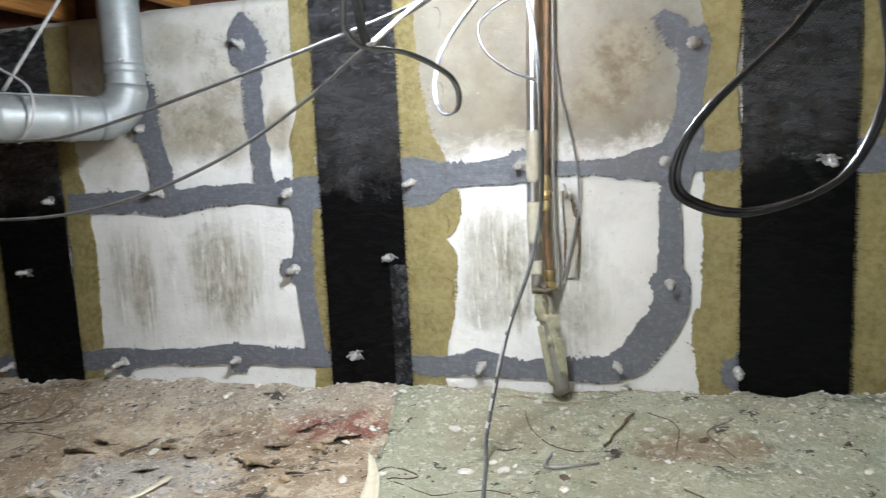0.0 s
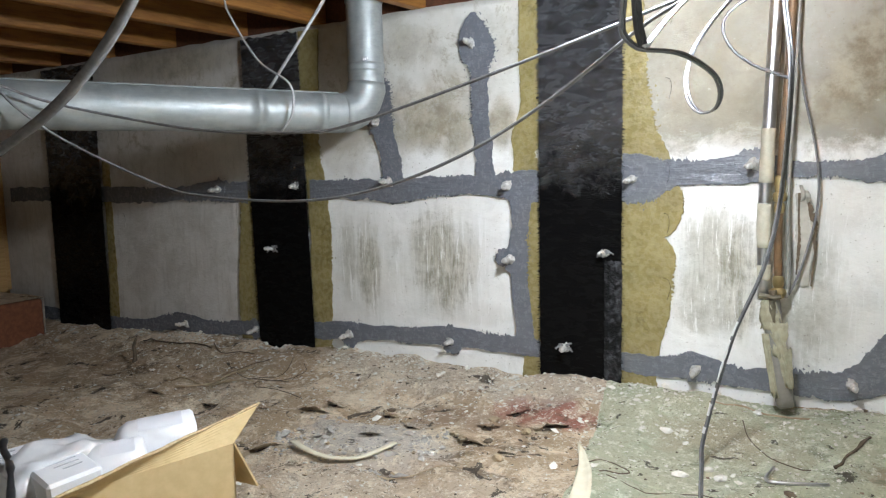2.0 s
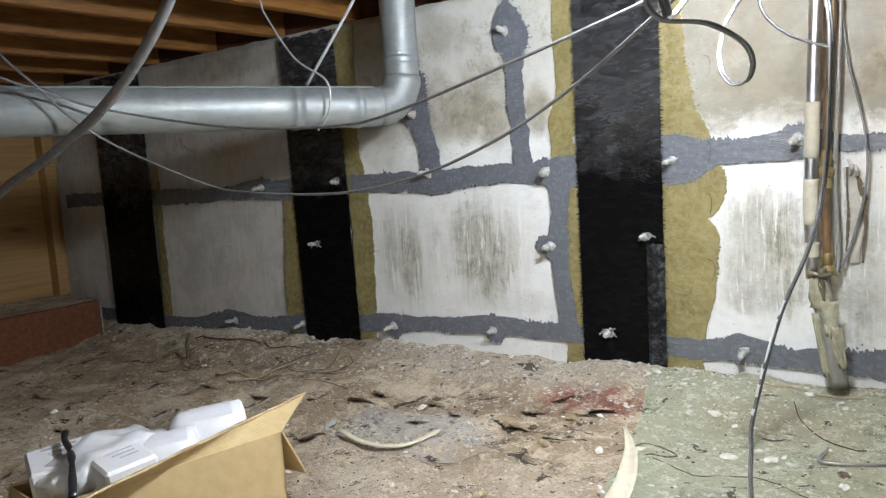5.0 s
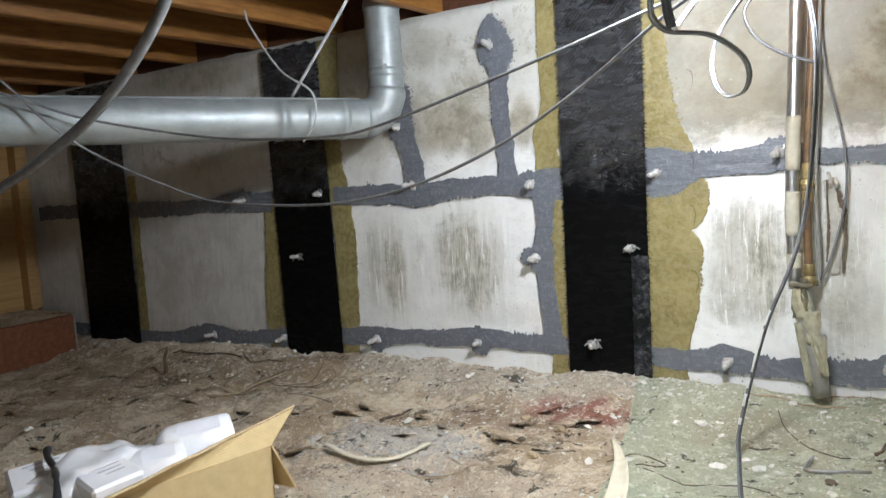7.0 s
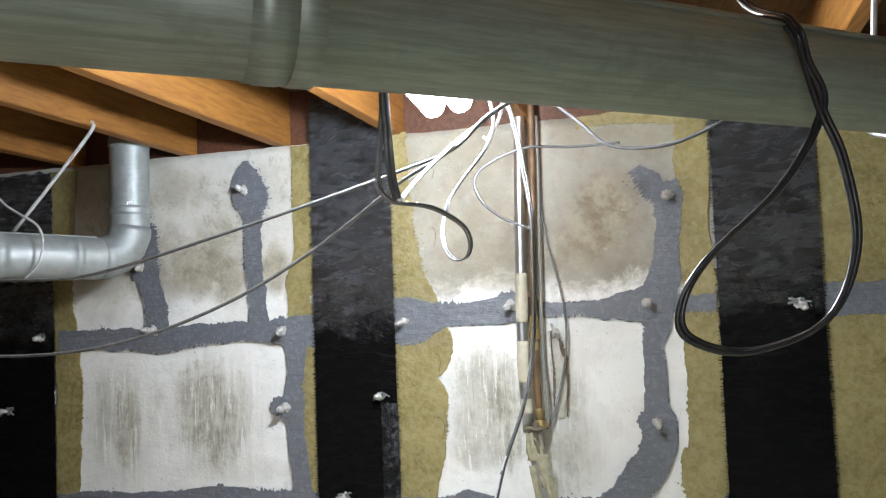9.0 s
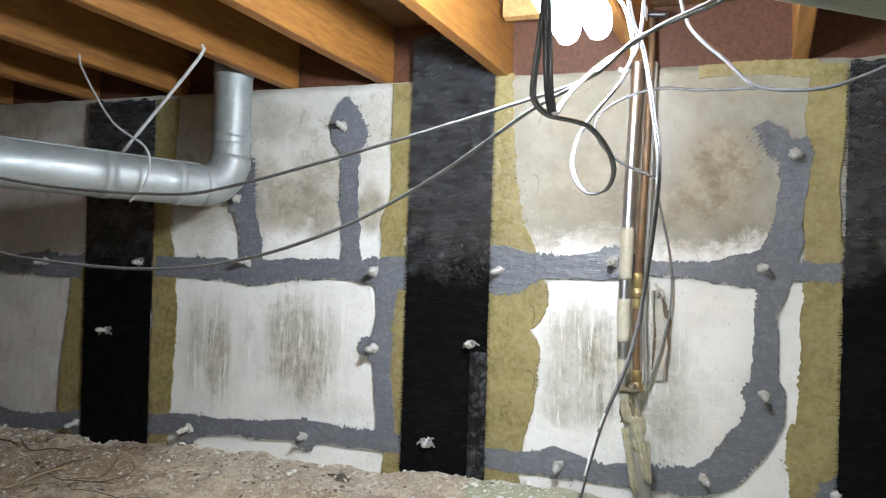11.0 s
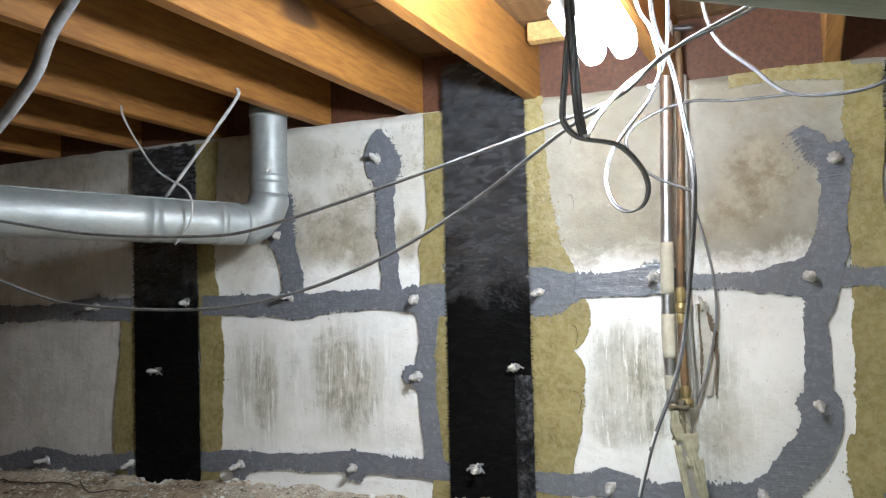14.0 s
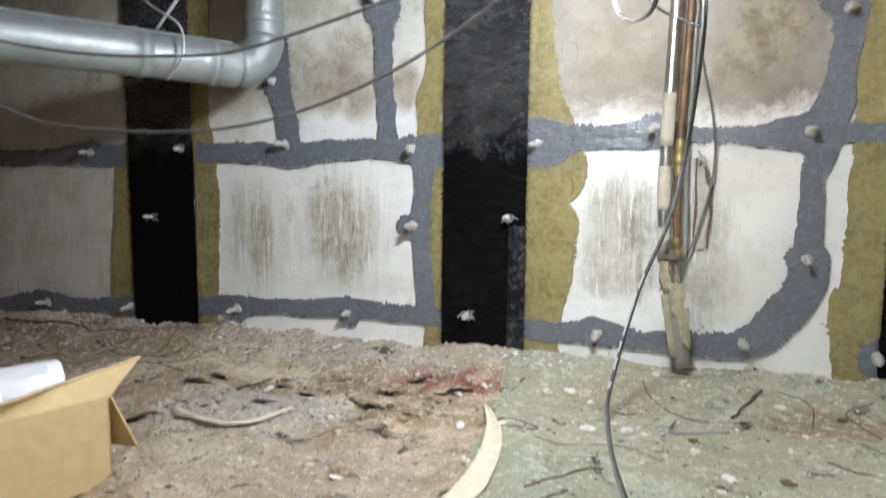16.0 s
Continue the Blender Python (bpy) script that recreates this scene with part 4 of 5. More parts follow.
cable([(0.636, -1.29, 1.033), (0.634, -1.2, 1.071), (0.638, -1.08, 1.123), (0.652, -0.88, 1.211), (0.692, -0.74, 1.285), (0.722, -0.7, 1.318), (0.796, -0.66, 1.364), (0.88, -0.63, 1.405), (0.955, -0.6, 1.445), (1.055, -0.58, 1.46)], 0.0023, M_BRIGHT, "white flat cable running up to the joists, brightened as if lamplit", twin=True)
cable([(1.203, -0.700, 1.268), (1.091, -0.700, 1.216), (1.014, -0.700, 1.197), (0.922, -0.700, 1.207), (0.866, -0.700, 1.258), (0.798, -0.700, 1.335)] + [(0.77, -0.70, 1.47)], 0.0038, M_CABLE_G, "grey cable hung slackly from the joists")
cable([(0.950, -0.500, 1.255), (0.835, -0.500, 1.256), (0.744, -0.500, 1.264), (0.660, -0.500, 1.240), (0.614, -0.500, 1.202), (0.623, -0.500, 1.151), (0.671, -0.500, 1.104), (0.742, -0.500, 1.070)], 0.0034, M_CABLE_G, "thin grey cable curling across the conduit")
cable([(1.02, -1.20, 1.46), (1.05, -1.29, 1.245)] + [(1.078, -1.385, 1.169), (1.090, -1.385, 1.126), (1.100, -1.385, 1.076), (1.056, -1.385, 1.002), (0.981, -1.385, 0.933), (0.952, -1.385, 0.888), (0.956, -1.385, 0.854), (1.011, -1.385, 0.838), (1.086, -1.385, 0.866), (1.119, -1.385, 0.936), (1.115, -1.385, 1.020), (1.098, -1.385, 1.079), (1.086, -1.385, 1.138), (1.075, -1.385, 1.166)], 0.0030, M_CABLE_D, "black cable hanging in a large loop over the duct", twin=M_CABLE_D)
cable([(-2.0, -1.7, 1.646), (-1.8, -1.6, 1.12), (-1.35, -1.4, 0.86)] + [(-1.034, -1.300, 0.865), (-0.817, -1.300, 0.918), (-0.627, -1.300, 0.975), (-0.458, -1.300, 1.041), (-0.322, -1.300, 1.120), (-0.216, -1.300, 1.212), (-0.177, -1.300, 1.280)] + [(-0.085, -1.3, 1.40), (-0.01, -1.3, 1.646)], 0.0105, M_CABLE, "thick shiny grey cable slung from the joists", sides=14)
cable([(-0.87, -0.45, 1.46)] + [(-0.851, -0.450, 1.408), (-0.743, -0.450, 1.259), (-0.621, -0.450, 1.176), (-0.616, -0.450, 1.087), (-0.669, -0.450, 1.029)], 0.0035, M_CABLE_W, "thin hanger wire looped under the duct", name="hanger_wire", category="wire")
cable([(-0.45, -0.45, 1.46)] + [(-0.469, -0.450, 1.414), (-0.701, -0.450, 1.170)], 0.005, M_CABLE_W, "pale hanger strip holding up the duct", name="hanger_wire", category="wire", flat=0.5)

# ---------------------------------------------------------------- pipes on the wall
cond = group_empty("conduit", (0, 0, 0), "steel conduit on the wall, patched with tan tape", "pipe")
CP = [(0.688, -0.060, 1.474), (0.677, -0.060, 1.236), (0.668, -0.060, 0.999), (0.660, -0.060, 0.749), (0.664, -0.060, 0.535)]
part("tube", tube_bm([(0.692, -0.06, 1.62)] + CP, 0.0165, 18, 6), M_STEEL, cond, "shiny steel conduit tube", True)
def along(pts, z):
    for a, b in zip(pts, pts[1:]):
        if (a[2] - z) * (b[2] - z) <= 0:
            u = (z - a[2]) / (b[2] - a[2])
            return tuple(a[i] + (b[i] - a[i]) * u for i in range(3))
    return pts[-1]
for lo, hi in ((0.85, 0.992), (0.677, 0.795), (0.59, 0.63)):
    part("tape_wrap", tube_bm([along(CP, hi), along(CP, (lo + hi) / 2), along(CP, lo)], 0.0180, 18, 4, wobble=0.06), M_TAPE, cond, "tan masking tape", True)
VS = spline(VCP, 10)
for hi, mid, lo in ((0.535, 0.52, 0.50), (0.49, 0.44, 0.385), (0.37, 0.355, 0.345), (0.33, 0.315, 0.30), (0.27, 0.262, 0.255)):
    seg = [tuple(Vector(along(VS, z)) - Vector(VCP[0]) + Vector((-0.001, -0.002, 0))) for z in (hi, mid, lo)]
    part("paint_smear", tube_bm(seg, 0.0031, 8, 6, 1.0, 0.6), M_BRIGHT, hung, "white paint smeared on the cable", True)
cop = group_empty("copper_pipe", (0, 0, 0), "tarnished copper pipe beside the conduit", "pipe")
KP = [(0.722, -0.050, 1.458), (0.712, -0.050, 1.157), (0.697, -0.050, 0.858), (0.695, -0.050, 0.687), (0.699, -0.050, 0.540)]
part("tube", tube_bm([(0.72, -0.05, 1.60)] + KP, 0.0105, 14, 6), M_COPPER, cop, "", True)
for z, half, r in ((0.845, 0.022, 0.0155), (0.812, 0.010, 0.0185), (0.783, 0.012, 0.0150), (0.585, 0.014, 0.0150), (0.555, 0.010, 0.0190)):
    p = along(KP, z)
    part("fitting", tube_bm([(p[0], p[1], p[2] + half), (p[0], p[1] - 0.001, p[2] + half * 0.6), p, (p[0], p[1] - 0.001, p[2] - half * 0.6), (p[0], p[1], p[2] - half)], lambda u, r=r: r - 0.005 * abs(u - 0.5), 10, 2, wobble=0.12), M_BRASS, cop, "dull brass fitting", True)
slim = group_empty("slim_pipe", (0, 0, 0), "thin grey tube strapped behind the copper pipe", "pipe")
part("tube", tube_bm([(0.736, -0.035, 1.46), (0.726, -0.035, 1.1), (0.716, -0.035, 0.80), (0.722, -0.035, 0.60), (0.716, -0.040, 0.54)], 0.0055, 10, 6), M_PVC, slim, "", True)
low = group_empty("riser_pipe", (0, 0, 0), "grey pipe stub with torn masking paper at the wall foot", "pipe")
LP = [(0.680, -0.060, 0.541), (0.696, -0.060, 0.412), (0.724, -0.060, 0.248)]
part("tube", tube_bm(LP, 0.0235, 18, 8, wobble=0.03), M_PVC, low, "", True)
def paper(pts, width, seed, curl):
    """A torn strip of paper bent round the pipe's front, ragged along its rims."""
    bm = bmesh.new()
    rows = []
    for j, p in enumerate(pts):
        w = width(j / (len(pts) - 1))
        row = []
        for i in range(15):
            a = -w + 2 * w * i / 14
            r = 0.0252 + curl * noise.noise(Vector((i * 0.5, j * 0.5, seed))) + (0.004 if i in (0, 14) else 0)
            e = 0.012 * noise.noise(Vector((i * 0.8, j * 0.9, seed + 4))) if j in (0, len(pts) - 1) else 0.002 * noise.noise(Vector((i, j, seed)))
            row.append(bm.verts.new((p[0] + r * math.sin(a), p[1] - r * math.cos(a), p[2] + e)))
        rows.append(row)
    for p, q in zip(rows, rows[1:]):
        for i in range(14):
            bm.faces.new((p[i], p[i + 1], q[i + 1], q[i]))
    return bm


LOW = spline(LP, 12)
for pts, width, seed, shift in ((LOW[0:9], lambda u: 0.5 + 1.1 * u, 3, -0.004), (LOW[6:15], lambda u: 1.3 - 0.7 * u, 8, 0.008), (LOW[12:21], lambda u: 0.75 - 0.4 * u, 13, 0.020), (LOW[9:23], lambda u: 0.3, 17, -0.020)):
    ob = part("torn_wrap", paper([(p[0] + shift, p[1], p[2]) for p in pts], width, seed, 0.009), M_WRAP, low, "torn tan masking paper", True)
    ob.modifiers.new("thick", "SOLIDIFY").thickness = 0.001
part("clamp", tube_bm([(0.655, -0.085, 0.549), (0.672, -0.092, 0.551), (0.688, -0.090, 0.546), (0.706, -0.083, 0.549)], 0.0065, 8, 5, wobble=0.7), M_CLAMP, low, "dirty brass pipe clamp")
part("valve", tube_bm([(0.686, -0.076, 0.565), (0.686, -0.080, 0.535), (0.690, -0.076, 0.47)], lambda u: 0.012 - 0.004 * u, 10, 4, wobble=0.3), M_CLAMP, low, "dull brass valve body", True)
cable([(0.722, -0.025, 1.320), (0.742, -0.025, 1.111), (0.780, -0.025, 0.921), (0.785, -0.025, 0.781), (0.752, -0.025, 0.625), (0.722, -0.025, 0.546)], 0.0032, M_CABLE, "thin grey wire tacked beside the pipes", name="wire", category="wire")
SCAR = plain("old_adhesive", (0.42, 0.40, 0.345), (0.54, 0.52, 0.46), 0.8, 40, 0.4)
coat("torn_paper_scar", [(0.738, 0.82, 0.008), (0.748, 0.78, 0.016), (0.757, 0.72, 0.020), (0.756, 0.64, 0.018), (0.748, 0.57, 0.010)], SCAR, -0.006, 0.005, 0.012, 31, "torn grey paper and old adhesive")
coat("torn_paper_scar", [(0.762, 0.80, 0.003), (0.774, 0.76, 0.007), (0.780, 0.72, 0.006), (0.781, 0.65, 0.003), (0.774, 0.57, 0.002)], M_TWIG, -0.010, 0.006, 0.004, 32, "dark torn edge")
coat("torn_paper_scar", [(0.741, 0.82, 0.003), (0.741, 0.76, 0.002), (0.743, 0.68, 0.003), (0.738, 0.60, 0.002)], M_TWIG, -0.010, 0.006, 0.003, 33, "dark torn edge")
for k, (a, b, w) in enumerate((((0.744, 0.84), (0.750, 0.80), 0.006), ((0.757, 0.825), (0.762, 0.795), 0.005), ((0.770, 0.745), (0.772, 0.695), 0.005))):
    part("peeling_shred", tube_bm([(a[0], -0.010, a[1]), ((a[0] + b[0]) / 2 + 0.004, -0.024, (a[1] + b[1]) / 2), (b[0], -0.014, b[1])], w, 6, 5, 0.35, 0.6), SCAR, WALL, "peeling shred of paper", True)
box = group_empty("valve_fitting", (0, 0, 0), "small valve and hose fitting at the conduit's top", "fitting")
part("body", box_bm((0.668, -0.125, 1.560), (0.712, -0.075, 1.592), 0.004), M_PORT, box)
part("stem", tube_bm([(0.710, -0.10, 1.575), (0.735, -0.10, 1.572), (0.765, -0.10, 1.570)], 0.008, 10, 3, wobble=0.3), M_BLACK, box, "", True)

# ---------------------------------------------------------------- left end: brick footing and stud frame
foot = group_empty("masonry_footing", (0, 0, 0), "low rough red-brown masonry footing under a stud frame", "footing")
part("core", box_bm((-3.11, -3.5, 0.0), (-2.51, -0.12, 0.352), 0.012, 2), M_BRICK, foot)
cap = bmesh.new()
rows = []
for jj in range(41):
    row = []
    for ii in range(9):
        x, y = -3.11 + 0.61 * ii / 8, -3.5 + 3.39 * jj / 40
        row.append(cap.verts.new((x, y, 0.355 + 0.010 * abs(noise.noise(Vector((x * 22, y * 22, 0)))))))
    rows.append(row)
for p, q in zip(rows, rows[1:]):
    for ii in range(8):
        cap.faces.new((p[ii], p[ii + 1], q[ii + 1], q[ii]))
part("dust_cover", cap, M_GROUND, foot, "dirt lying on the ledge", True)
part("end_face", box_bm((-3.1, -0.12, 0.05), (-2.512, -0.112, 0.350), 0.002), M_MORTAR, foot, "pale mortar on the end")
for x in (-2.90,):
    for y in (-0.06, -0.47, -0.88, -1.28, -1.9, -2.4):
        st = link_mesh("stud", box_bm((x - 0.09, y - 0.04, 0.353), (x, y, 1.454), 0.003), M_STUD)
        tagged(st, "bare yellow-brown wooden stud on the footing", "stud", "studs of the end frame", "structure")
tagged(link_mesh("sheathing", box_bm((-3.118, -3.5, 0.353), (-2.97, -0.002, 1.454)), M_STUD), "yellowish plywood sheathing behind the studs", "panel", kind="structure")

# ---------------------------------------------------------------- carton with bottles
(e0, e1) = [Vector(p) for p in [(-0.258, -1.099, 0.345), (-0.338, -1.386, 0.345)]]
u = (e1 - e0).normalized()
e1 = e0 + u * 0.46
v = Vector((u.y, -u.x, 0))
if v.x > 0:
    v = -v
H = 0.40
BZ = ground_z(e0.x, e0.y) - 0.012
carton = group_empty("cardboard_carton", (e0.x, e0.y, BZ), "open tan cardboard carton with spread flaps", "carton")
inv = Matrix.Translation((-e0.x, -e0.y, -BZ))


def slab(corners, t=0.004, sub=6, wav=0.0):
    """A board between four corners with thickness and slight wave."""
    a, b, c, d = [Vector(p) for p in corners]
    nrm = (b - a).cross(d - a).normalized()
    bm = bmesh.new()
    layers = []
    for s in (0, 1):
        g = []
        for j in range(sub + 1):
            row = []
            for i in range(sub + 1):
                p = (a.lerp(b, i / sub)).lerp(d.lerp(c, i / sub), j / sub)
                p = p + nrm * (t * s + wav * noise.noise(p * 9))
                row.append(bm.verts.new(p))
            g.append(row)
        layers.append(g)
    for s, g in enumerate(layers):
        for j in range(sub):
            for i in range(sub):
                f = (g[j][i], g[j][i + 1], g[j + 1][i + 1], g[j + 1][i])
                bm.faces.new(f if s else f[::-1])
    A, B = layers
    for i in range(sub):
        bm.faces.new((A[0][i], A[0][i + 1], B[0][i + 1], B[0][i]))
        bm.faces.new((A[sub][i + 1], A[sub][i], B[sub][i], B[sub][i + 1]))
        bm.faces.new((A[i + 1][0], A[i][0], B[i][0], B[i + 1][0]))
        bm.faces.new((A[i][sub], A[i + 1][sub], B[i + 1][sub], B[i][sub]))
    bm.transform(inv)
    return bm


W = 0.30
f0, f1, g0, g1 = e0, e1, e0 + v * W - Vector((0, 0, 0.05)), e1 + v * W - Vector((0, 0, 0.05))
dn = lambda p: Vector((p.x, p.y, BZ))
for a, b in ((f0, f1), (g0, f0), (g1, g0), (f1, g1)):
    part("side", slab((dn(a), dn(b), b, a)), M_CARD, carton)
part("bottom", slab((dn(f0), dn(f1), dn(g1), dn(g0))), M_CARD, carton)
tip = Vector([(-0.311, -0.965, 0.385), (-0.250, -1.457, 0.385)][0])
part("flap", slab((f0, f1, f1 - v * 0.11 + Vector((0, 0, 0.03)), tip), 0.004, 8, 0.0015), M_CARD, carton, "bent front flap with a torn edge")
edge_pts = [(tip - e0) * (1 - k / 14) + (f1 - v * 0.11 + Vector((0, 0, 0.03)) - e0) * (k / 14) + Vector((0.004 * noise.noise(Vector((k * 1.7, 2, 0))), 0.004 * noise.noise(Vector((k * 1.7, 7, 0))), e0.z - BZ + 0.003 * noise.noise(Vector((k * 2.3, 4, 0))))) for k in range(15)]
part("torn_edge", tube_bm(edge_pts, 0.0042, 6, 3, 0.7, 0.6), M_CARDEDGE, carton, "torn corrugated edge", True)
part("flap", slab((g0, f0, f0 - u * 0.05 - Vector((0, 0, 0.11)), g0 - u * 0.05 - Vector((0, 0, 0.11))), 0.004), M_CARD, carton)
part("flap", slab((g1, g0, g0 + v * 0.09 - Vector((0, 0, 0.10)), g1 + v * 0.09 - Vector((0, 0, 0.10))), 0.004), M_CARD, carton)


def jug(at, axis, r, L, label, name="bottle"):
    ob = group_empty(name, at, label, "bottle")
    prof = [(0, 0.55), (0.02, 0.9), (0.05, 1.0), (0.5, 1.0), (0.74, 0.98), (0.84, 0.8), (0.90, 0.45), (0.94, 0.36), (1.0, 0.36)]
    pts = [Vector(axis).normalized() * (L * p[0]) for p in prof]
    bm = bmesh.new()
    d = Vector(axis).normalized()
    s = d.cross(Vector((0, 0, 1))).normalized()
    w = s.cross(d)
    rings = []
    for p, (_, k) in zip(pts, prof):
        rings.append([bm.verts.new(p + s * math.cos(a) * r * k + w * math.sin(a) * r * k) for a in (2 * math.pi * i / 24 for i in range(24))])
    for a, b in zip(rings, rings[1:]):
        for i in range(24):
            bm.faces.new((a[i], a[(i + 1) % 24], b[(i + 1) % 24], b[i]))
    bm.faces.new(rings[0][::-1])
    bm.faces.new(rings[-1])
    bmesh.ops.recalc_face_normals(bm, faces=bm.faces[:])
    part("body", bm, M_WHITE, ob, "", True)
    bm = bmesh.new()
    rr = [[bm.verts.new(pts[2].lerp(pts[4], q) + s * math.cos(a) * r * 1.012 + w * math.sin(a) * r * 1.012) for a in (0.4 + 1.9 * i / 10 for i in range(11))] for q in (0.15, 0.85)]
    for i in range(10):
        bm.faces.new((rr[0][i], rr[0][i + 1], rr[1][i + 1], rr[1][i]))
    part("label", bm, M_LABEL, ob, "plain white label", True)
    part("cap", tube_bm([pts[-1] - d * 0.005, pts[-1] + d * 0.018], r * 0.42, 18, 2), M_WHITE, ob, "", True)
    return ob


def P_(a, b, z):
    return e0 + u * a + v * b + Vector((0, 0, z - 0.40))
jug(P_(0.03, 0.10, 0.405), u * 0.9 + v * 0.35 - Vector((0, 0, 0.05)), 0.056, 0.18, "white plastic bottle lying in the carton")
jug(P_(0.145, 0.085, 0.385), u * 0.9 + v * 0.35 - Vector((0, 0, 0.05)), 0.052, 0.13, "white plastic bottle lying in the carton")


def package(a, b, z, size, turn, label):
    ob = group_empty("package", P_(a, b, z), label, "package", "packages in the carton")
    ob.rotation_euler = (radians(-6), radians(4), math.atan2(u.y, u.x) + radians(turn))
    lx, ly, lz = size
    part("body", box_bm((-lx, -ly, -lz), (lx, ly, lz), 0.006), M_WHITE, ob)
    for k in range(3):
        part("print_bar", box_bm((-lx * 0.6, -ly * 0.7 + k * ly * 0.35, lz + 0.0003), (lx * (0.5 - 0.2 * k), -ly * 0.62 + k * ly * 0.35, lz + 0.0009), 0.0), M_PRINT, ob, "faint grey print")


package(0.30, 0.075, 0.375, (0.05, 0.045, 0.05), 4, "white printed package standing in the carton")
package(0.375, 0.225, 0.36, (0.06, 0.06, 0.055), -8, "large white package lying in the carton")
strip = [P_(0.350, 0.28, 0.44), P_(0.362, 0.24, 0.435), P_(0.37, 0.17, 0.432), P_(0.385, 0.10, 0.430), P_(0.41, 0.01, 0.40)]
base = Vector(strip[0])
ob = link_mesh("dark_strap", tube_bm([tuple(Vector(p) - base) for p in strip], 0.007, 8, 6, 0.5, 0.4), M_BLACK, True)
ob.location = base
tagged(ob, "dark crumpled strap lying over white packages", "strap")
bag = bmesh.new()
bmesh.ops.create_icosphere(bag, subdivisions=4, radius=1)
for q in bag.verts:
    k = 1 + 0.35 * noise.noise(q.co * 2.0) + 0.2 * abs(noise.noise(q.co * 5.0))
    q.co = Vector((q.co.x * 0.10 * k, q.co.y * 0.12 * k, q.co.z * 0.055 * k))
ob = link_mesh("plastic_bag", bag, M_BAG, True)
ob.location = P_(0.29, 0.18, 0.385)
tagged(ob, "crumpled clear plastic bag in the carton", "plastic bag")
for (a, b) in ((0.05, 0.2), (0.06, 0.10), (0.3, 0.12), (0.14, 0.22)):
    bm = bmesh.new()
    bmesh.ops.create_icosphere(bm, subdivisions=3, radius=1)
    for q in bm.verts:
        k = 1 + 0.4 * noise.noise(q.co * 2.5 + Vector((a * 50, 0, 0)))
        q.co = Vector((q.co.x * 0.05 * k, q.co.y * 0.05 * k, q.co.z * 0.045 * k))
    ob = link_mesh("packing_wad", bm, M_BAG, True)
    ob.location = P_(a + 0.02, b, 0.30)
    tagged(ob, "crumpled pale packing wad in the carton", "packing", "packing wads")

# ---------------------------------------------------------------- litter on the ground
def lay(pts, r, mat, name, label, category, lift=0.006, flat=1.0, wobble=0.25, level=False):
    base = Vector((pts[0][0], pts[0][1], ground_z(pts[0][0], pts[0][1])))
    path = [Vector((p[0], p[1], ground_z(p[0], p[1]) + r * flat + (p[2] if len(p) > 2 and p[2] < 0.2 else 0) + lift)) - base for p in spline([q[:2] for q in pts], 5)]
    if level:
        top = sorted(p.z for p in path)[len(path) * 2 // 3]
        path = [Vector((p.x, p.y, 0.25 * p.z + 0.75 * top)) for p in path]
    ob = link_mesh(name, tube_bm(path, r, 7, 1, flat, wobble, smooth_path=False), mat, True)
    ob.location = base
    return tagged(ob, label, category)


lay([(-0.429, -0.727, 0.178), (-0.320, -0.775, 0.178), (-0.217, -0.768, 0.178), (-0.178, -0.711, 0.178), (-0.170, -0.626, 0.178)], 0.011, M_PAPER, "curved_strip", "curved pale strip of trim lying on the dirt", "strip", flat=0.35, wobble=0.1, level=True)
lay([(0.716, -0.336, 0.178), (0.713, -0.423, 0.178), (0.834, -0.389, 0.178)], 0.0042, M_STEEL, "bent_wire", "short bent metal wire on the green carpet", "wire", level=True)
lay([(0.918, -0.148), (0.902, -0.178), (0.887, -0.214), (0.866, -0.245), (0.855, -0.279), (0.844, -0.3)], 0.004, M_TWIG, "twig", "dark knotted twig near the wall", "twig", wobble=0.7)

# slip of pale paper
pp = [Vector(p) for p in [(0.256, -0.395, 0.178), (0.322, -0.553, 0.178), (0.365, -0.722, 0.178), (0.376, -0.868, 0.178), (0.351, -0.954, 0.178), (0.305, -0.972, 0.178)]]
bm = bmesh.new()
rows = []
path = spline([(p.x, p.y) for p in pp], 5)
for k, p in enumerate(path):
    t = k / (len(path) - 1)
    w = 0.004 + 0.027 * math.sin(min(1, t * 1.4) * math.pi / 2) * (1 - 0.3 * t)
    q, o = path[min(k + 1, len(path) - 1)], path[max(k - 1, 0)]
    d = Vector((q[0] - o[0], q[1] - o[1], 0)).normalized()
    n_ = Vector((-d.y, d.x, 0))
    row = []
    for s, h in ((-1, 0.012), (-0.5, 0.006), (0, 0.005), (0.5, 0.006), (1, 0.010)):
        x, y = p[0] + n_.x * w * s, p[1] + n_.y * w * s
        row.append(bm.verts.new((x, y, ground_z(x, y) + h + 0.005)))
    rows.append(row)
for a, b in zip(rows, rows[1:]):
    for i in range(4):
        bm.faces.new((a[i], a[i + 1], b[i + 1], b[i]))
ob = link_mesh("paper_slip", bm, M_PAPER, True)
sm = ob.modifiers.new("thick", "SOLIDIFY")
sm.thickness = 0.0015
tagged(ob, "long curled slip of cream paper on the ground", "paper")

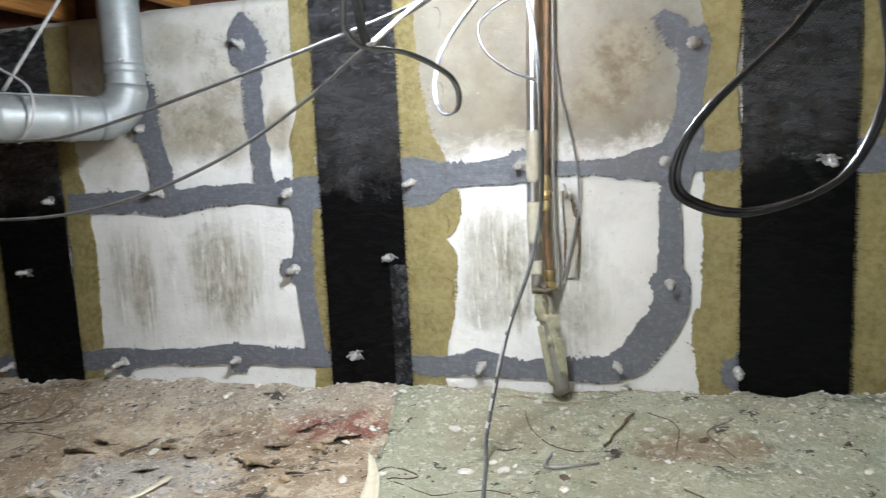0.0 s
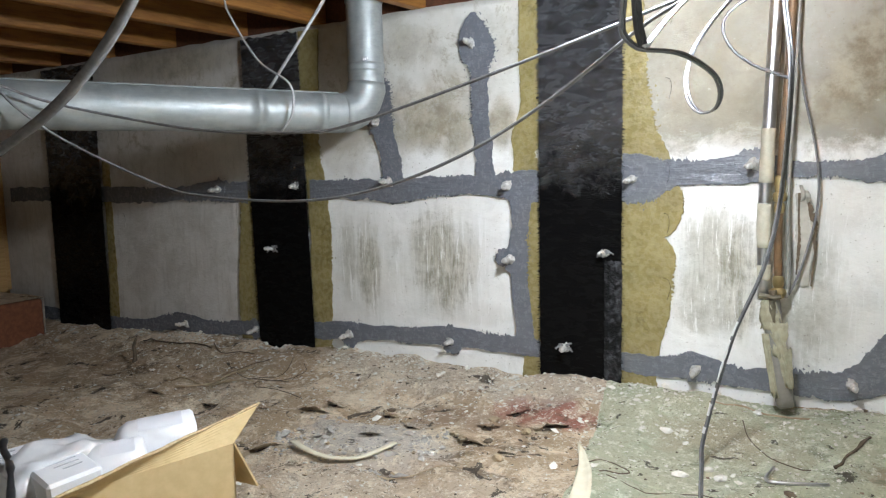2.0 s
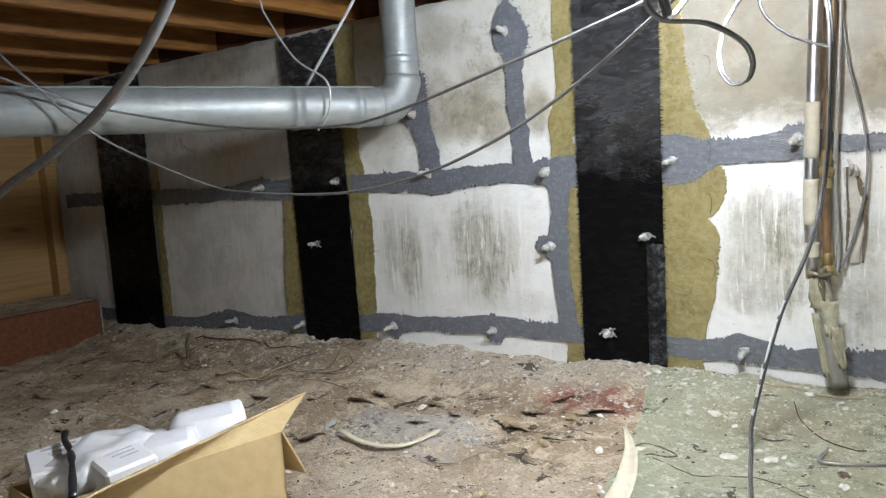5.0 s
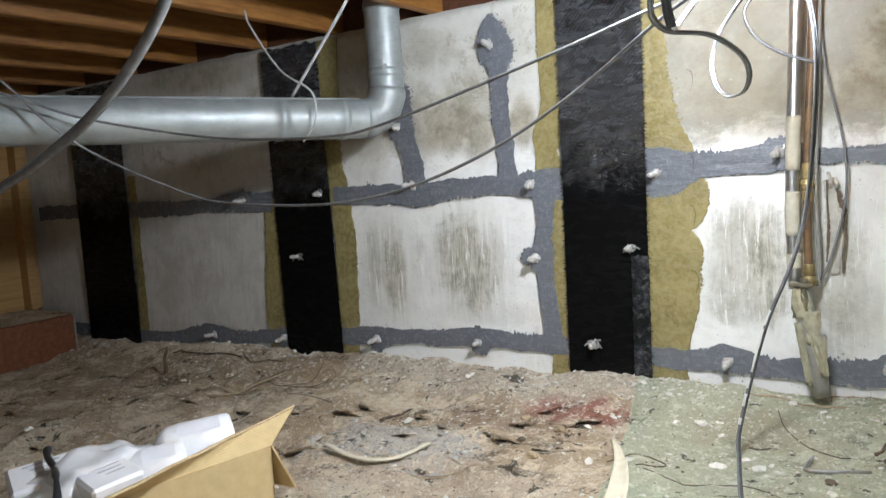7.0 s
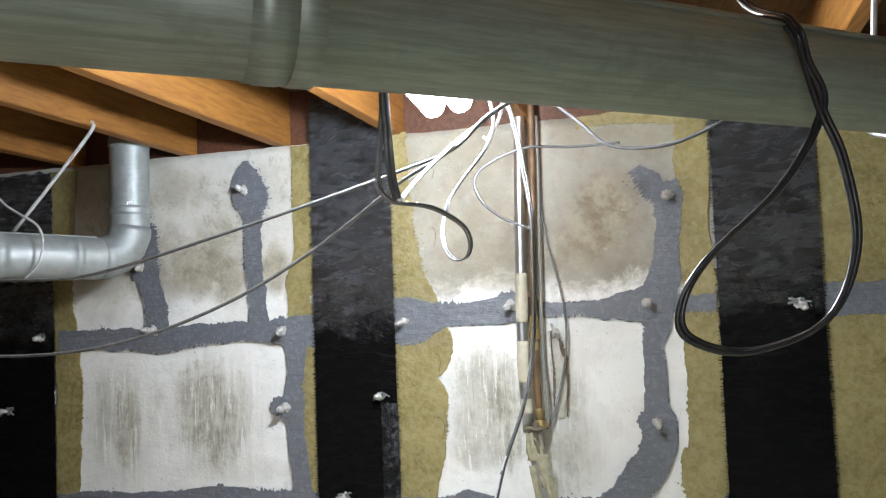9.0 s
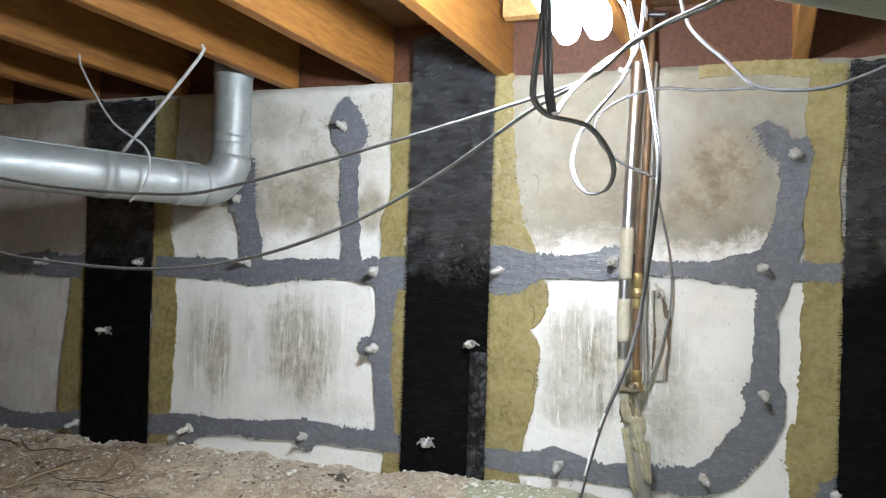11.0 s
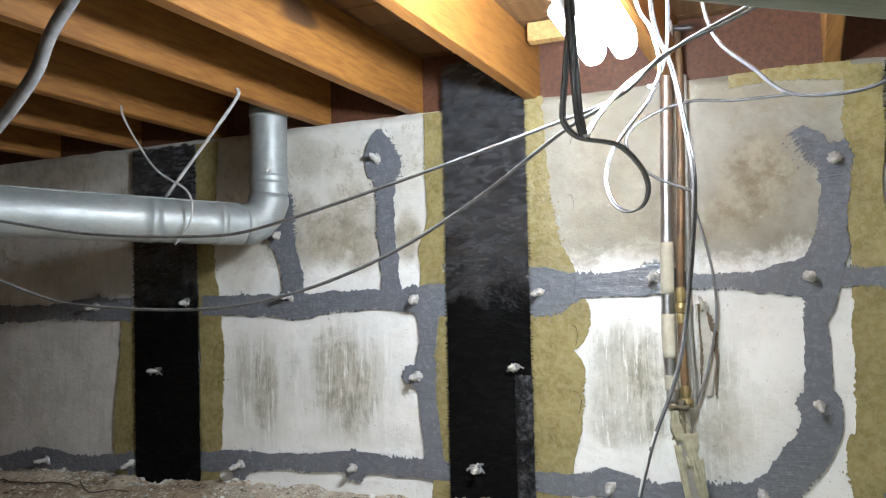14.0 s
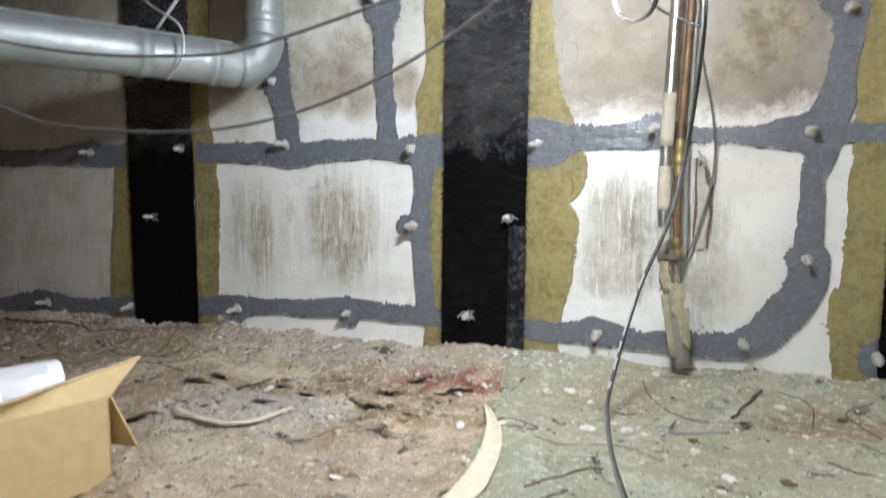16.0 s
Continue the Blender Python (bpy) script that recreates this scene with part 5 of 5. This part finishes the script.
# torn sheet flaps, lifted at one edge
FL = [(x, y, 155 + 67 * k % 60) for k, (x, y, z) in enumerate([(-0.334, -0.395, 0.185), (-0.061, -0.473, 0.185), (-0.016, -0.490, 0.185), (0.104, -0.532, 0.185), (-0.737, -0.510, 0.185), (-0.563, -0.473, 0.185), (-0.016, -0.371, 0.185), (-0.504, -0.758, 0.185), (0.147, -0.316, 0.185), (-0.541, -0.393, 0.185), (-0.218, -0.468, 0.185), (-1.750, -0.844, 0.185), (-1.305, -1.012, 0.185), (-0.964, -0.523, 0.185), (-1.188, -0.547, 0.185), (-0.285, -0.570, 0.185), (0.025, -0.261, 0.185)])]
for k, (x, y, a) in enumerate(FL):
    bm = bmesh.new()
    g = []
    s = random.uniform(0.014, 0.036)
    for j in range(9):
        row = []
        for i in range(9):
            px, py = (i / 8 - 0.5) * 3.2 * s * (1 - 0.5 * (j / 8) ** 2), (j / 8 - 0.5) * 1.2 * s
            e = 0.25 * noise.noise(Vector((i * 0.6, j * 0.6, k * 5)))
            c, n_ = math.cos(radians(a)), math.sin(radians(a))
            gx_, gy_ = x + px * c - py * n_ + e * s, y + px * n_ + py * c + e * s
            row.append(bm.verts.new((gx_, gy_, ground_z(gx_, gy_) + 0.002 + 0.034 * (j / 8) ** 1.6 * (0.8 + e * 1.2 + 0.5 * noise.noise(Vector((i * 0.45, k, 0)))) * (s / 0.05))))
        g.append(row)
    for p, q in zip(g, g[1:]):
        for i in range(8):
            bm.faces.new((p[i], p[i + 1], q[i + 1], q[i]))
    ob = link_mesh("torn_flap", bm, M_GROUND, True)
    sm = ob.modifiers.new("thick", "SOLIDIFY")
    sm.thickness = 0.002
    # flat disc below the lip: soil and the cavity's shade in one dark colour
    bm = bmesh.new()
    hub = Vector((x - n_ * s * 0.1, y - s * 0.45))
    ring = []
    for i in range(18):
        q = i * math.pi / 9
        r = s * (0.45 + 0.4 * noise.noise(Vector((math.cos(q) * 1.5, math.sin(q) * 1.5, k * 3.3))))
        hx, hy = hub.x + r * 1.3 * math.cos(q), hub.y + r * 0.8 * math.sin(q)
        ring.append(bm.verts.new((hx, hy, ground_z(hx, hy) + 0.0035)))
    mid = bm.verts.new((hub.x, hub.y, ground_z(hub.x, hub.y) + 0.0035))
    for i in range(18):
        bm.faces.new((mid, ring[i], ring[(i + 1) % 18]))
    part("soil_hollow", bm, M_SOIL_SHADE, ob, "dark soil hollow under the tear, its shade in the colour")
    tagged(ob, "torn brown flap of ground sheet curling up", "scrap", "torn flaps of the ground sheet")

# twigs and roots
TW = [([(-1.799, -0.123), (-1.667, -0.148), (-1.498, -0.129), (-1.354, -0.142)], 0.006, M_TWIG), ([(-1.383, -0.11), (-1.307, -0.148), (-1.145, -0.135)], 0.004, M_TWIG),
      ([(-1.019, -0.178), (-1.107, -0.259), (-0.997, -0.316), (-0.822, -0.286)], 0.003, M_TWIG), ([(-0.927, -0.148), (-0.903, -0.239), (-0.992, -0.332)], 0.0025, M_TWIG),
      ([(-0.86, -0.172), (-0.814, -0.233), (-0.931, -0.349), (-0.682, -0.401)], 0.0025, M_TWIG), ([(-1.339, -0.401), (-1.12, -0.368), (-0.948, -0.332)], 0.006, M_STRAW),
      ([(0.616, -0.123), (0.65, -0.208), (0.709, -0.286), (0.795, -0.3)], 0.003, M_TWIG), ([(0.548, -0.084), (0.679, -0.07), (0.78, -0.077)], 0.005, M_STRAW),
      ([(0.291, -0.521), (0.357, -0.477), (0.423, -0.51), (0.357, -0.565)], 0.003, M_TWIG), ([(0.379, -0.587), (0.488, -0.609), (0.598, -0.565), (0.707, -0.598)], 0.0025, M_TWIG),
      ([(0.466, -0.839), (0.532, -0.762), (0.598, -0.729)], 0.004, M_TWIG), ([(-0.103, -0.806), (-0.026, -0.718), (0.062, -0.674)], 0.003, M_STRAW),
      ([(0.953, -0.148), (1.028, -0.208), (1.012, -0.308)], 0.003, M_TWIG), ([(1.161, -0.178), (1.094, -0.239), (1.144, -0.349)], 0.003, M_TWIG), ([(1.014, -0.51), (1.123, -0.587), (1.232, -0.565)], 0.0035, M_TWIG)]
for pts, r, mat in TW:
    pts = [(x + 0.02 * noise.noise(Vector((x * 30, y * 30, 2))), y + 0.02 * noise.noise(Vector((x * 30, y * 30, 9)))) for x, y in pts]
    lay(pts, r * 0.5, mat, "twig", "thin dry twig lying on the dirt" if mat is M_TWIG else "pale dry stalk lying on the dirt", "twig")

gz = ground_z(-1.632, -0.296)
ob = link_mesh("root", tube_bm([(0, 0, -0.01), (0.004, 0.002, 0.03), (-0.003, 0.004, 0.06), (0.008, 0.01, 0.095)], lambda u: 0.010 - 0.006 * u, 8, 5, wobble=0.6), M_TWIG, True)
ob.location = (-1.632, -0.296, gz)
tagged(ob, "dark broken root standing out of the dirt", "root")
lay([(-1.194, -0.464), (-1.15, -0.38), (-1.10, -0.30), (-1.044, -0.226)], 0.007, M_STRAW, "dry_stalk", "pale flattened stalk lying on the dirt", "stalk", flat=0.5)

# pebbles and chips, one stuff object each
def chips(name, n, area, size, mat, label, bias=0.0):
    bm = bmesh.new()
    for k in range(n):
        x = random.uniform(area[0], area[1])
        y = area[3] - (area[3] - area[2]) * (random.random() ** (1 + bias))
        if noise.noise(Vector((x * 5, y * 5, size * 900))) + 0.5 * noise.noise(Vector((x * 19, y * 19, 1))) < random.uniform(-0.5, 0.5):
            continue
        s = size * (0.3 + 0.9 * random.random() ** 2.2) * (2.0 if random.random() < 0.05 else 1)
        z = ground_z(x, y) + (green_lift(x, y) if x > 0.22 - 0.14 * y else 0)
        rot = Euler((random.uniform(-0.4, 0.4), random.uniform(-0.4, 0.4), random.uniform(0, 6.3))).to_matrix()
        sx, sy, sz = s, s * random.uniform(0.5, 1), s * random.uniform(0.2, 0.5)
        vs = []
        for (a, b, c) in ((1, 0, 0), (0.3, 0.9, 0.1), (-0.8, 0.5, 0), (-0.7, -0.6, 0.1), (0.4, -0.9, 0), (0.1, 0.1, 1), (0, 0, -1)):
            j = random.uniform(0.7, 1.2)
            vs.append(bm.verts.new(Vector((x, y, z + sz * 0.5)) + rot @ Vector((a * sx * j, b * sy * j, c * sz))))
        for i in range(5):
            bm.faces.new((vs[i], vs[(i + 1) % 5], vs[5]))
            bm.faces.new((vs[(i + 1) % 5], vs[i], vs[6]))
    return tagged(link_mesh(name, bm, mat), label, "debris", kind="stuff")


chips("pale_chips", 3200, (-1.5, 2.0, -1.4, -0.01), 0.0088, M_CHIP, "pale chips of plaster scattered on the ground", 0.8)
chips("dark_crumbs", 900, (-2.2, 2.0, -1.6, -0.02), 0.006, M_FILM, "dark crumbs of dirt scattered on the ground", 0.3)
chips("rubble_line", 3000, (-2.6, 2.2, -0.26, -0.004), 0.009, M_CHIP, "line of plaster crumbs along the wall foot", 0.6)
chips("straw_bits", 260, (-0.6, 0.2, -1.2, -0.35), 0.010, M_STRAW, "flattened dry flakes on the carpet", 0.0)
chips("grey_flakes", 700, (-0.54, -0.06, -0.80, -0.46), 0.012, M_FLAKE, "cracked grey-white flakes in a bare patch", 0.0)


# larger scraps, each a thing of its own
def scrap(at, s, mat, name, label, category, seed, flat=0.4):
    bm = bmesh.new()
    bmesh.ops.create_icosphere(bm, subdivisions=2, radius=1)
    for q in bm.verts:
        k = 1 + 0.45 * noise.noise(q.co * 1.6 + Vector((seed * 7.0, 0, 0))) + 0.2 * noise.noise(q.co * 4 + Vector((0, seed * 3.0, 0)))
        q.co = Vector((q.co.x * s * k, q.co.y * s * 0.7 * k, q.co.z * s * flat * k))
    bm.transform(Matrix.Rotation(seed * 1.3, 4, "Z"))
    ob = link_mesh(name, bm, mat)
    ob.location = (at[0], at[1], ground_z(at[0], at[1]) + (green_lift(at[0], at[1]) if at[0] > 0.22 - 0.14 * at[1] else 0.0) + s * flat * 0.5)
    return tagged(ob, label, category, "loose scraps on the carpets")


for k, p in enumerate([(0.100, -0.887, 0.178), (0.104, -0.572, 0.178), (-0.017, -0.336, 0.178), (0.089, -0.352, 0.178)]):
    scrap(p, 0.018, M_STRAW, "leaf_scrap", "curled dry tan scrap lying on the carpet", "scrap", k + 1, 0.5)
for k, p in enumerate([(0.993, -0.375, 0.178), (0.956, -0.212, 0.178), (0.612, -0.450, 0.178), (0.652, -0.447, 0.178), (0.576, -0.390, 0.178), (0.825, -0.655, 0.178), (0.811, -0.719, 0.178), (0.762, -0.536, 0.178), (0.448, -0.241, 0.178), (0.342, -0.135, 0.178), (0.655, -0.075, 0.178), (0.528, -0.474, 0.178)]):
    scrap(p, 0.011 + 0.004 * (k % 3), M_CHIP, "plaster_crumb", "pale plaster crumb lying on the green carpet", "plaster crumb", k + 11)
for k, p in enumerate([(0.931, -0.652, 0.178), (1.082, -0.269, 0.178), (0.760, -0.483, 0.178), (-0.342, -0.376, 0.178), (0.015, -0.446, 0.178)]):
    scrap(p, 0.016, M_TWIG, "bark_scrap", "dark scrap of bark lying on the carpet", "scrap", k + 31, 0.35)
chips("pale_grit", 11000, (-1.6, 1.9, -1.5, -0.01), 0.0042, M_CHIP, "fine pale grit strewn over the carpets", 0.4)
chips("dark_grit", 5000, (-1.8, 1.9, -1.5, -0.01), 0.0044, M_TWIG, "fine dark grit strewn over the carpets", 0.2)
